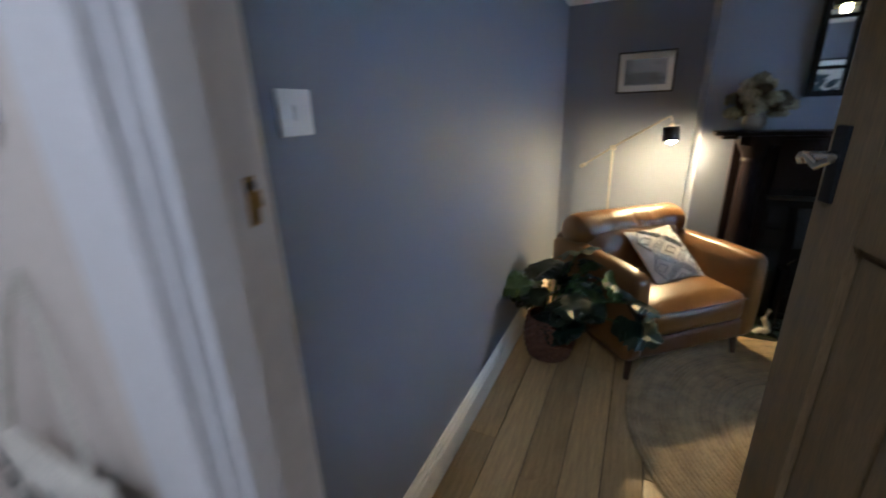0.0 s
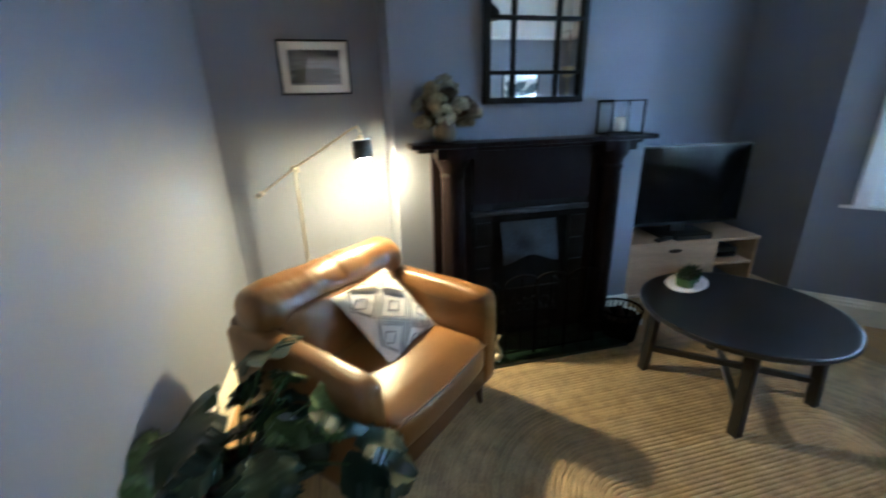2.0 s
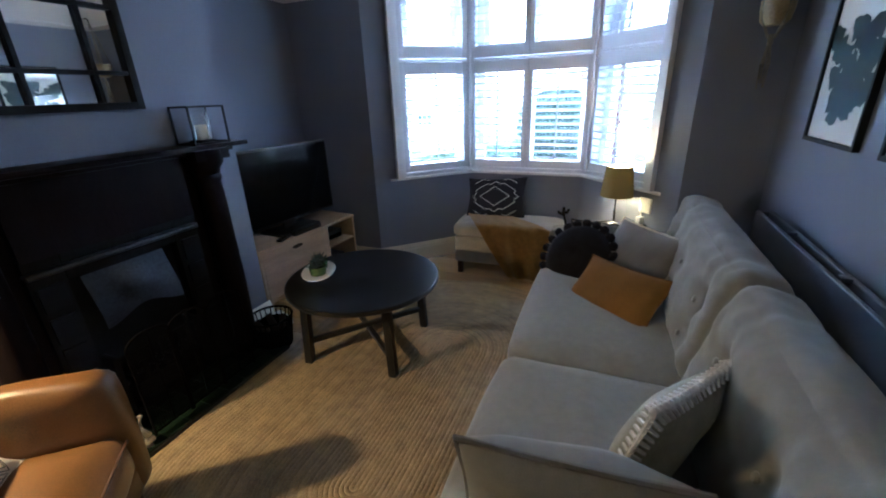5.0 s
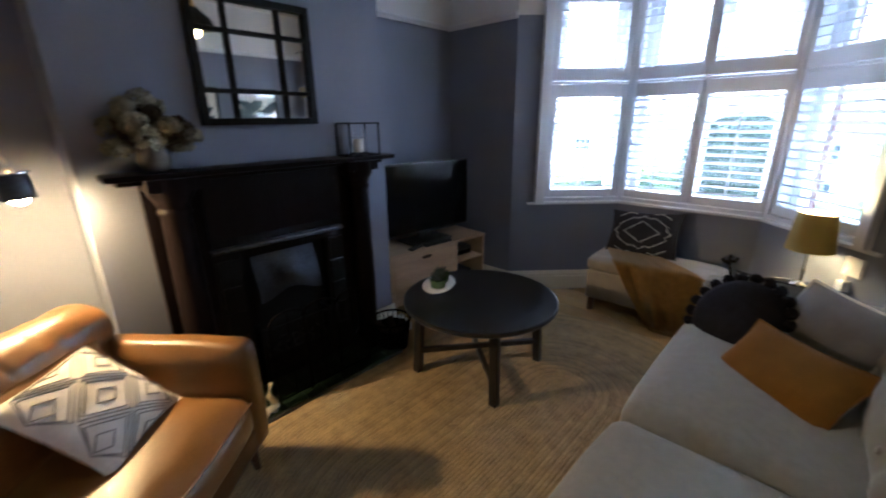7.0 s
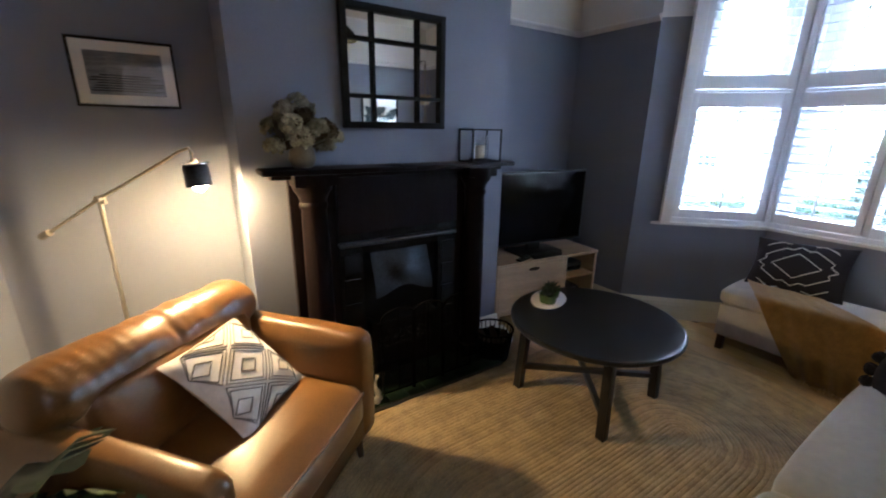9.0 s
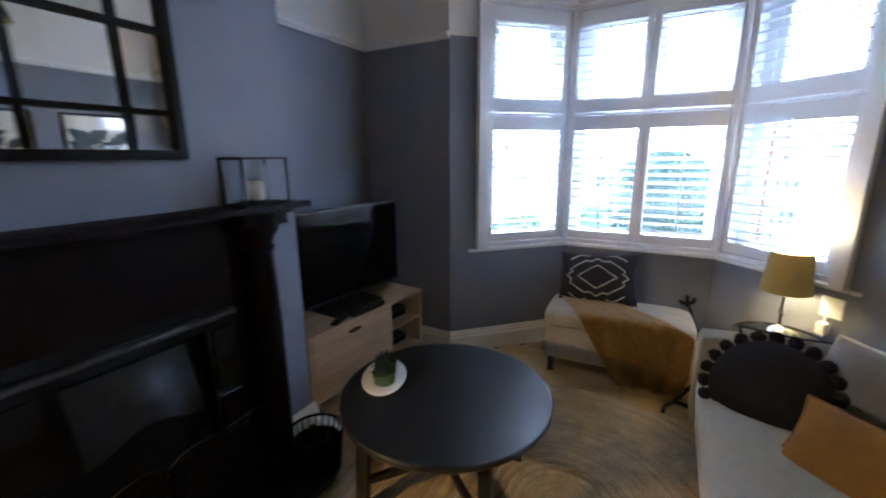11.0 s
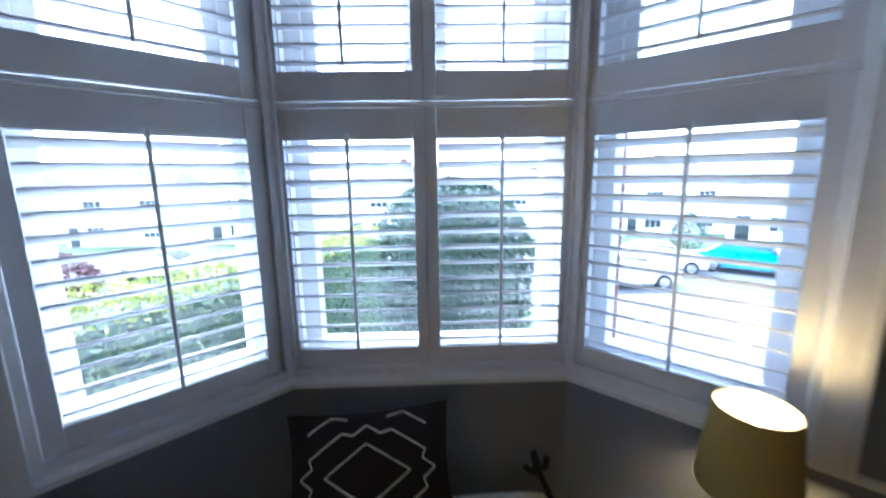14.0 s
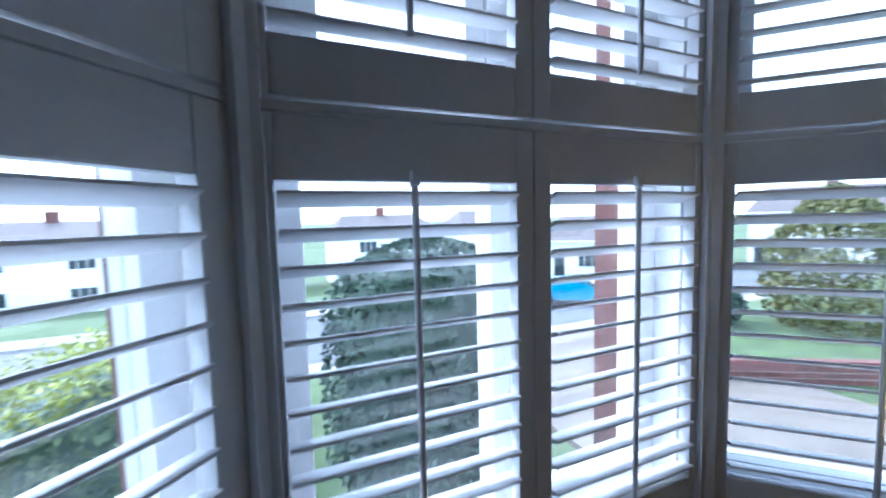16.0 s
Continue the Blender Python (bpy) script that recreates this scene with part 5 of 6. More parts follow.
plain_cushion("grey tweed cushion leaning in the sofa corner", pose(2.64, 1.42, 0.585, 56, 0, -140), 0.47, 0.38, 0.13, TWEEDD, 1.0, CREAM, pinch=0.06)
plain_cushion("mustard rectangular cushion on the sofa seat", pose(2.355, 1.51, 0.522, 42, 0, -132) @ pose(0, 0, 0, 0, 0, 4), 0.48, 0.30, 0.12, MUSTARD, 5.0)
plain_cushion("pale grey cushion with dark piped edge against the far sofa arm", pose(2.90, 1.58, 0.545, 60, 0, -92), 0.42, 0.32, 0.10, TWEED, 15.0, DARKPIPE)
plain_cushion("oatmeal cushion with white blanket-stitched edge on the sofa", pose(1.36, 1.40, 0.612, 76, 0, 146) @ pose(0, 0, 0, 0, 0, 10), 0.42, 0.37, 0.13, OATMEAL, 9.0, CHALK, True)
plain_cushion("grey piped cushion standing against the sofa arm", pose(1.09, 1.60, 0.60, 75, 0, 94), 0.47, 0.37, 0.20, TWEED, 12.0, TWEEDD, pinch=0.05)

# ---- ottoman in the bay ----
OT = pose(3.635, 2.335, 0, 0, 0, 3)
ot = thing("ottoman", "light grey linen storage bench on dark feet", "bench", OT)
part("body", slab_soft(B(), -0.2, 0.2, -0.425, 0.425, 0.10, 0.33, 0.02, 0.004), OTTO, ot)
part("lid", slab_soft(B(), -0.205, 0.205, -0.43, 0.43, 0.332, 0.435, 0.035, 0.014), OTTO, ot)
for x in (-0.17, 0.17):
    for y in (-0.38, 0.38):
        part("foot", box(B(), x - 0.02, x + 0.02, y - 0.02, y + 0.02, 0.001, 0.105, 0.003), WALNUT, ot)
lines = []
for r in (0.38, 0.62, 0.9):
    base = []
    for i in range(4):
        a, b = i * math.pi / 2, (i + 1) * math.pi / 2
        for f in (0, 0.2, 0.3, 0.5, 0.7, 0.8) if r > 0.5 else (0,):
            u, v = (1 - f) * math.cos(a) + f * math.cos(b), (1 - f) * math.sin(a) + f * math.sin(b)
            k = r * (1.0 if f in (0, 0.2, 0.8) else 1.22)
            base.append((u * k * 1.3, v * k * 1.2))
    base.append(base[0])
    seg_ = []
    for p in base:
        if abs(p[0]) < 0.95 and abs(p[1]) < 0.93:
            seg_.append(p)
        else:
            if len(seg_) > 1:
                lines.append(seg_)
            seg_ = []
    if len(seg_) > 1:
        lines.append(seg_)
patterned("cushion", "black cushion with white diamond line pattern on the bench", pose(3.775, 2.49, 0.585, 60, 0, -90) @ pose(0, 0, 0, 0, 0, 4), 0.52, 0.37, 0.12, INK, CHALK, lines, 7.0, 0.0025)

# throw: a cloth over the bench's top and front
th = thing("throw", "ochre knitted throw draped over the bench", "throw", OT)
t = bmesh.new()
NS, NT = 40, 26
verts = []
for i in range(NS + 1):
    row = []
    for j in range(NT + 1):
        f, g = i / NS, j / NT
        s = f * 0.86
        y_left = 0.405 - 0.37 * f - 0.1 * f * f
        y_right = 0.065 - 0.48 * min(1.0, f / 0.5) + 0.06 * max(0.0, f - 0.6)
        y = y_left + (y_right - y_left) * g
        top, drop = 0.34, s - 0.34
        fold = 0.010 * math.sin(g * 19 + 3 * f) * (0.25 + f) + 0.008 * noise.noise(Vector((f * 5, g * 6, 1)))
        if s < top:
            x, z = 0.135 - s, 0.456 + abs(fold) * 0.6
        else:
            a = min(1.0, drop / 0.07)
            x = -0.205 - 0.028 * math.sin(a * math.pi / 2) - 0.010 - fold * 1.3 - 0.02 * max(0, drop - 0.07)
            z = 0.456 - (0.028 * (1 - math.cos(a * math.pi / 2)) if a < 1 else 0.028 + (drop - 0.07) * 0.95) + abs(fold) * 0.1
        row.append(t.verts.new((x, y, max(z, 0.03))))
    verts.append(row)
for i in range(NS):
    for j in range(NT):
        t.faces.new((verts[i][j], verts[i + 1][j], verts[i + 1][j + 1], verts[i][j + 1]))
bmesh.ops.solidify(t, geom=t.faces[:], thickness=0.006)
bm = B()
merge(bm, t)
part("cloth", bm, THROW, th)
bm = B()
for j in range(36):
    y = -0.23 + (0.5 - j / 35) * 0.32
    sweep(bm, [(-0.255, y, 0.05), (-0.262 + 0.006 * math.sin(j * 5), y + 0.004 * math.sin(j * 3), 0.028), (-0.258, y + 0.006 * math.sin(j * 7), 0.004)], 0.0025, seg=4)
part("fringe", bm, THROW, th)

# ---- side table, lamp and small things in the bay corner ----
SC = (3.42, 1.545)
sd = thing("side_table", "small round black side table by the bay wall", "side table", pose(*SC, 0))
part("top", lathe(B(), [(0.19, 0.475), (0.2, 0.48), (0.2, 0.505), (0.194, 0.505), (0.19, 0.492), (0.0, 0.492)], 44), BLACK, sd)
part("column", lathe(B(), [(0.018, 0.02), (0.014, 0.1), (0.014, 0.46), (0.03, 0.478)], 16), BLACK, sd)
part("foot", lathe(B(), [(0.14, 0.001), (0.14, 0.012), (0.03, 0.022), (0.018, 0.03)], 32), BLACK, sd)
tl = thing("table_lamp", "chrome table lamp with a mustard drum shade, lit", "table lamp", pose(3.505, 1.535, 0.492))
part("base", lathe(B(), [(0.058, 0.0005), (0.060, 0.006), (0.058, 0.014), (0.046, 0.030), (0.024, 0.042), (0.010, 0.050)], 28), CHROME, tl, "domed chrome foot")
part("stem", lathe(B(), [(0.007, 0.02), (0.007, 0.1), (0.012, 0.11), (0.012, 0.125), (0.007, 0.135), (0.007, 0.30)], 14), CHROME, tl)
part("shade", lathe(B(), [(0.1095, 0.235), (0.111, 0.235), (0.088, 0.445), (0.0865, 0.445)], 48, closed=True), SHADE, tl, "mustard cloth drum shade")
part("lining", lathe(B(), [(0.1075, 0.2365), (0.1088, 0.2365), (0.0858, 0.4435), (0.0845, 0.4435)], 48, closed=True), LINING, tl, "white inner lining")
part("shade_ring", sweep(B(), [(0.0, 0.0, 0.30), (0.04, 0, 0.30), (0.099, 0, 0.30)], 0.002), CHROME, tl)
part("bulb", lathe(B(), [(0.012, 0.30), (0.018, 0.32), (0.03, 0.36), (0.022, 0.39), (0.003, 0.4)], 16), BULB_TABLE, tl, "glowing bulb")
tbx = thing("tissue_box", "crumpled white tissues in a small brown box", "tissue box", pose(3.345, 1.525, 0.492, 0, 0, 25))
part("box", box(B(), -0.05, 0.05, -0.035, 0.035, 0.0005, 0.05, 0.004), WICKER, tbx)
part("tissue", pillow(B(), 0.07, 0.045, 0.04, pose(0, 0, 0.062), 10, seed=3), OATMEAL, tbx)
sk = thing("wall_socket", "white double socket with plug below the sill", "socket", Matrix(((-0.7071, 0, 0, 0), (0.7071, 0, 0, 0), (0, 0, 1, 0), (0, 0, 0, 1))))
ux = (D_ - C_).normalized()
nx = Vector((-ux.y, ux.x))
p0 = D_ - ux * 0.235
sk.matrix_basis = Matrix(((ux.x, nx.x, 0, p0.x), (ux.y, nx.y, 0, p0.y), (0, 0, 1, 0.66), (0, 0, 0, 1)))
part("plate", box(B(), -0.05, 0.045, -0.012, 0, -0.043, 0.06, 0.004), UPVC, sk)
part("plug", box(B(), -0.03, 0.01, -0.055, -0.012, -0.13, -0.07, 0.008), UPVC, sk)
part("cable", sweep(B(), [(-0.01, -0.03, -0.07), (-0.01, -0.03, -0.02), (-0.01, -0.012, 0.0)], 0.004), UPVC, sk)

# black folding stand leaning between bench and side table
gs = thing("guitar_stand", "black folded guitar stand with yoke and curved feet", "stand", pose(3.36, 1.86, 0.0))
low, top = Vector((-0.10, -0.15, 0.04)), Vector((0.56, 0.070, 0.455))
part("upright", rod(B(), low, top, 0.010), BLACKM, gs)
part("sleeve", rod(B(), low.lerp(top, 0.3), low.lerp(top, 0.62), 0.014), BLACKM, gs)
bm = B()
rod(bm, top - Vector((0.02, 0, 0.012)), top + Vector((0.045, 0.004, 0.033)), 0.017, 0.012)
sweep(bm, [top + Vector((0.02, -0.04, 0.03)), top + Vector((0.0, -0.03, 0.005)), top, top + Vector((-0.01, 0.03, -0.005)), top + Vector((0.0, 0.045, 0.012))], 0.012)
part("yoke", bm, BLACKM, gs)
part("strut", rod(B(), low.lerp(top, 0.5), (0.30, -0.12, 0.012), 0.009), BLACKM, gs)
mid_ = low.lerp(top, 0.42)
part("foot", sweep(B(), [mid_, mid_ + Vector((-0.08, 0.08, -0.11)), (-0.01, 0.125, 0.02), (-0.05, 0.155, 0.013), (-0.11, 0.165, 0.013)], 0.012), BLACKM, gs)
part("foot", sweep(B(), [low, low + Vector((-0.02, 0.0, -0.02)), (-0.04, -0.04, 0.013), (0.02, 0.06, 0.013), (0.03, 0.12, 0.014)], 0.012), BLACKM, gs)

# ---- monstera in a wicker basket ----
mo = thing("monstera_plant", "leafy green monstera in a brown wicker basket", "plant", pose(-0.02, 2.69, 0.0))
bm = B()
for k in range(13):
    r = 0.112 + 0.03 * math.sin(math.pi * (k + 1) / 15)
    z = 0.012 + k * 0.02
    sweep(bm, [((r + 0.004 * (-1) ** (i + k)) * math.cos(2 * math.pi * i / 36), (r + 0.004 * (-1) ** (i + k)) * math.sin(2 * math.pi * i / 36), z) for i in range(36)], 0.0105, seg=6, closed=True)
part("basket", bm, WICKER, mo, "woven brown wicker basket")
part("soil", lathe(B(), [(0.10, 0.001), (0.118, 0.21), (0.08, 0.225), (0.0, 0.23)], 24), SOIL, mo)


def monstera_leaf(size, seed):
    """A heart-shaped leaf with deep side cuts, bent over its midrib."""
    rnd = random.Random(seed)
    bm = B()
    n = 8
    for side in (1, -1):
        mid = []
        for i in range(2 * n + 1):
            f = i / (2 * n)
            y = f * size
            r = size * 0.62 * math.sin(math.pi * min(1, f * 0.86 + 0.12)) ** 0.8
            cut = (i % 2 == 1) and 2 < i < 2 * n - 1
            rr = r * (rnd.uniform(0.72, 0.9) if cut else 1.0)
            z0 = -0.30 * size * f * f
            a = bm.verts.new((0, y - 0.12 * size, z0))
            b = bm.verts.new((side * rr * 0.5, y - 0.12 * size + 0.06 * size, z0 + 0.06 * size))
            c = bm.verts.new((side * rr, y - 0.12 * size + 0.16 * size * (1 - f) - 0.1 * size * (f < 0.1), z0 - 0.10 * size * (rr / size) + rnd.uniform(-0.01, 0.01)))
            mid.append((a, b, c))
        for p, q in zip(mid, mid[1:]):
            for j in range(2):
                quad = (p[j], p[j + 1], q[j + 1], q[j])
                bm.faces.new(quad if side > 0 else quad[::-1])
    bmesh.ops.remove_doubles(bm, verts=bm.verts[:], dist=1e-5)
    return bm


rnd = random.Random(11)
meshes = {}
for k in range(34):
    a = k * 2.39996
    e = rnd.uniform(-0.25, 1.1)
    reach = rnd.uniform(0.06, 0.27)
    base = Vector((0.03 * math.cos(a), 0.03 * math.sin(a), 0.22))
    tip = Vector((reach * math.cos(a), reach * math.sin(a), 0.36 + 0.26 * max(0, math.sin(e)) + rnd.uniform(-0.12, 0.10)))
    tip.x += 0.12
    tip.z += 0.05
    if k % 4 == 1:
        tip += Vector((0.12, -0.10, -0.13))
    tip.x = max(-0.12, tip.x)
    if tip.y > 0.2 - tip.x:
        tip.y = 0.2 - tip.x
        tip.z = max(tip.z, 0.5)
    midp = (base + tip) / 2 + Vector((0, 0, 0.06))
    stem = part("stem", sweep(B(), [base, midp, tip], 0.004, seg=6), STEM, mo)
    size = rnd.choice((0.15, 0.19, 0.225))
    key = (size, k % 3, k % 6 == 0)
    m = Matrix.Translation(tip) @ pose(0, 0, 0, rnd.uniform(-50, 5), rnd.uniform(-25, 25), math.degrees(a) - 90 + rnd.uniform(-30, 30))
    if key not in meshes:
        meshes[key] = part("leaf", monstera_leaf(size, k), LEAFV if key[2] else LEAF, stem, m=m)
    else:
        twin(meshes[key], m, stem)

# ---- pendant lamp at the middle of the ceiling ----
PX, PY, PZ = 1.66, 2.30, 2.03
pd = thing("pendant_lamp", "black cage pendant lamp with brass holder, lit", "pendant lamp", pose(PX, PY, 0))
part("ceiling_rose", lathe(B(), [(0.05, CEIL - 0.03), (0.055, CEIL - 0.02), (0.05, CEIL)], 24), WHITE, pd)
part("flex", rod(B(), (0, 0, PZ + 0.22), (0, 0, CEIL - 0.02), 0.003, seg=8), BLACKM, pd)
part("lamp_holder", lathe(B(), [(0.02, PZ + 0.09), (0.026, PZ + 0.11), (0.024, PZ + 0.17), (0.008, PZ + 0.22)], 20), GOLD, pd)
part("shade", lathe(B(), [(0.125, PZ + 0.04), (0.127, PZ + 0.04), (0.11, PZ + 0.10), (0.045, PZ + 0.16), (0.03, PZ + 0.175), (0.029, PZ + 0.172), (0.044, PZ + 0.157), (0.108, PZ + 0.098)], 36, closed=True), BLACKM, pd, "black metal shade")
part("bulb", lathe(B(), [(0.003, PZ - 0.02), (0.024, PZ - 0.005), (0.033, PZ + 0.03), (0.022, PZ + 0.07), (0.014, PZ + 0.09)], 18), BULB_PEND, pd, "glowing bulb")

# ---- outside: front garden, street and houses ----
GRASS = mat("lawn grass", (0.06, 0.085, 0.03), 0.95, vary=0.4, scale=3, fine=60, bump=0.6)
ASPH = mat("grey asphalt", (0.10, 0.10, 0.105), 0.9, vary=0.2, scale=2, fine=120, bump=0.3)
PAVE = mat("pale concrete paving", (0.34, 0.32, 0.30), 0.9, vary=0.2, scale=2, fine=60, bump=0.2, piece=0.12)
RENDERW = mat("white house render", (0.72, 0.71, 0.69), 0.9, vary=0.06, scale=1, fine=30, bump=0.2)
ROOF = mat("grey brown roof tile", (0.11, 0.09, 0.085), 0.85, vary=0.3, scale=4, fine=30, bump=0.4)
MORTAR = mat("mortar", (0.35, 0.32, 0.29), 0.95)
HEDGE = mat("privet leaf", (0.085, 0.118, 0.048), 0.6, vary=0.5, scale=5, fine=40)
HEDGEY = mat("golden privet leaf", (0.26, 0.28, 0.05), 0.6, vary=0.4, scale=5, fine=40)
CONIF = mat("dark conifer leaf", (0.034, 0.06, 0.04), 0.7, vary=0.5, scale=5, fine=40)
TRUNK = mat("brown bark", (0.08, 0.055, 0.035), 0.9, vary=0.3, bump=0.6)
WINDK = mat("dark far window", (0.03, 0.035, 0.04), 0.15)
CARB = mat("metallic blue car paint", (0.02, 0.24, 0.42), 0.25, metal=0.3, vary=0.05, coat=0.8)
CARW = mat("white car paint", (0.7, 0.7, 0.7), 0.3, vary=0.03, coat=0.8)
DRIVE = mat("beige grey drive surface", (0.135, 0.11, 0.088), 0.9, vary=0.25, scale=2, fine=60, bump=0.3)
TYRE = mat("black tyre rubber", (0.015, 0.015, 0.015), 0.9)
GZ = -0.55


def land(x):
    """The land falls away from the house to the street and on beyond it."""
    for x0, z0, x1, z1 in ((-900, GZ, 8.5, GZ), (8.5, GZ, 15.5, -3.3), (15.5, -3.3, 26, -3.3), (26, -3.3, 42, -4.9), (42, -4.9, 60, -5.6), (60, -5.6, 2000, -5.6)):
        if x < x1:
            f = (x - x0) / (x1 - x0)
            return z0 + (z1 - z0) * f * f * (3 - 2 * f)
    return -5.6


bm = B()
xs = [-900, -100, 0, 4, 8.5, 9.2, 10, 11, 12, 13, 14, 15, 15.5, 20, 26, 28, 31, 34, 38, 42, 50, 60, 100, 300, 900]
ys = [-900, -200, -60, -30, -10, 0, 10, 30, 60, 200, 900]
gv = [[bm.verts.new((x, y, land(x) - 0.04)) for y in ys] for x in xs]
for i in range(len(xs) - 1):
    for j in range(len(ys) - 1):
        bm.faces.new((gv[i][j], gv[i + 1][j], gv[i + 1][j + 1], gv[i][j + 1]))
structure("ground", bm, GRASS, "grass ground falling to the street and the horizon", "ground")
bm = B()
box(bm, 17.2, 24.4, -60, 60, -3.40, -3.33)
structure("road", bm, ASPH, "grey asphalt street", "road")
for k, (x0, x1) in enumerate(((15.5, 17.2), (24.4, 26.0))):
    bm = B()
    box(bm, x0, x1, -60, 60, -3.42, -3.22, 0.02)
    structure("pavement_%d" % (k + 1), bm, PAVE, "pale concrete pavement with raised kerb", "pavement")
bm = B()
dv = [[bm.verts.new((x, y, land(x) + dz)) for y, dz in ((-2.95, 0.02), (0.3, 0.02), (0.3, -0.2), (-2.95, -0.2))] for x in xs if 4 <= x <= 15.5]
for p, q in zip(dv, dv[1:]):
    for j in range(4):
        bm.faces.new((p[j], q[j], q[(j + 1) % 4], p[(j + 1) % 4]))
bmesh.ops.recalc_face_normals(bm, faces=bm.faces[:])
structure("drive", bm, DRIVE, "pale concrete drive sloping to the street", "driveway")


def leaf_cloud(bm, count, place, size, rnd):
    """Small creased leaves turned at random."""
    for k in range(count):
        p = place(rnd)
        q = Euler((rnd.uniform(0, 6.3), rnd.uniform(0, 6.3), rnd.uniform(0, 6.3))).to_matrix()
        s = size * rnd.uniform(0.6, 1.3)
        vv = [bm.verts.new(p + q @ Vector(c) * s) for c in ((0, -1, 0), (0.5, 0, 0.18), (0, 1, 0), (-0.5, 0, 0.18))]
        bm.faces.new(vv)
    return bm


HG0, HGA, HGL = (4.75, 4.0), -22, 3.2
hg = thing("hedge", "clipped privet hedge with golden tips", "hedge", pose(HG0[0], HG0[1], GZ - 0.02, 0, 0, HGA))
rnd = random.Random(3)


def in_hedge(r):
    x, z = r.uniform(-0.6, HGL), r.uniform(0.02, 1.36)
    y = r.uniform(-0.1, 0.65)
    if r.random() < 0.6:
        y = -0.06 + 0.08 * noise.noise(Vector((x * 2, z * 2, 0))) + r.uniform(-0.05, 0.05)
    return Vector((x, y, z))


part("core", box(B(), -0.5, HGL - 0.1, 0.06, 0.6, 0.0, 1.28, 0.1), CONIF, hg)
part("foliage", leaf_cloud(B(), 14000, in_hedge, 0.02, rnd), HEDGE, hg)
part("tips", leaf_cloud(B(), 5500, lambda r: Vector((r.uniform(-0.6, HGL), r.uniform(-0.12, 0.67), 1.36 + r.uniform(-0.08, 0.06) + 0.06 * noise.noise(Vector((r.uniform(0, 9), 0, 0))))), 0.02, rnd), HEDGEY, hg, "golden hedge top")

bush = thing("conifer_bush", "clipped dark green conifer on a short trunk outside the bay", "conifer", pose(4.98, 2.16, GZ - 0.02))


def in_bush(r):
    z = r.random()
    a = r.uniform(0, 2 * math.pi)
    rad_ = (0.455 - 0.03 * z) * max(0.02, 1 - abs(2 * z - 0.95) ** 4.5 * 0.82) ** 0.6 * (1 + 0.14 * noise.noise(Vector((math.cos(a) * 2, math.sin(a) * 2, z * 4))))
    rad_ *= 1 - 0.25 * r.random() ** 2
    return Vector((rad_ * math.cos(a), rad_ * math.sin(a), 0.95 + 1.08 * z))


part("trunk", rod(B(), (0, 0, 0), (0, 0, 1.5), 0.05, 0.02, 10), TRUNK, bush)
bm = B()
for k in range(14):
    a = k * 2.4
    z = 0.98 + k * 0.06
    rod(bm, (0, 0, z), (0.22 * math.cos(a), 0.22 * math.sin(a), z + 0.14), 0.012, 0.004, 7)
part("limbs", bm, TRUNK, bush)
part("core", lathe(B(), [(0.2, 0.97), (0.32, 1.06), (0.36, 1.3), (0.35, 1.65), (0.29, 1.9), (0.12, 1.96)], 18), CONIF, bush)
part("crown", leaf_cloud(B(), 12000, in_bush, 0.016, rnd), CONIF, bush)


def shrub(label, x, y, r0, h0, material, count, seed):
    s = thing("shrub", label, "shrub", pose(x, y, land(x) - 0.05))
    rr = random.Random(seed)
    part("stems", rod(B(), (0, 0, 0), (0, 0, h0 * 0.6), 0.06, 0.02, 8), TRUNK, s)

    def place(r):
        z, a = r.random(), r.uniform(0, 6.283)
        q = r0 * math.sin(math.pi * min(1, 0.2 + 0.8 * z)) ** 0.6 * (0.75 + 0.25 * r.random()) * (1 + 0.2 * noise.noise(Vector((math.cos(a) * 2, math.sin(a) * 2, z * 3 + seed))))
        return Vector((q * math.cos(a), q * math.sin(a), 0.05 + h0 * z))
    part("crown", leaf_cloud(B(), count, place, 0.06, rr), material, s)
    return s


shrub("round green shrub across the street", 26.8, -13.5, 1.0, 2.2, CONIF, 2600, 1)
shrub("tall yellow-green conifer beyond the drive", 7.1, -6.3, 1.0, 2.5, mat("golden conifer leaf", (0.10, 0.10, 0.032), 0.7, vary=0.5), 6500, 2)
shrub("low dark green shrub beyond the drive", 8.4, -4.9, 0.6, 0.85, CONIF, 3500, 6)
shrub("loose green shrub across the street", 26.6, 6.5, 0.9, 1.5, HEDGE, 2000, 4)
shrub("purple-brown low shrub beyond the hedge", 9.0, 8.6, 0.9, 1.0, mat("purple leaf", (0.09, 0.04, 0.045), 0.7, vary=0.4), 2600, 5)


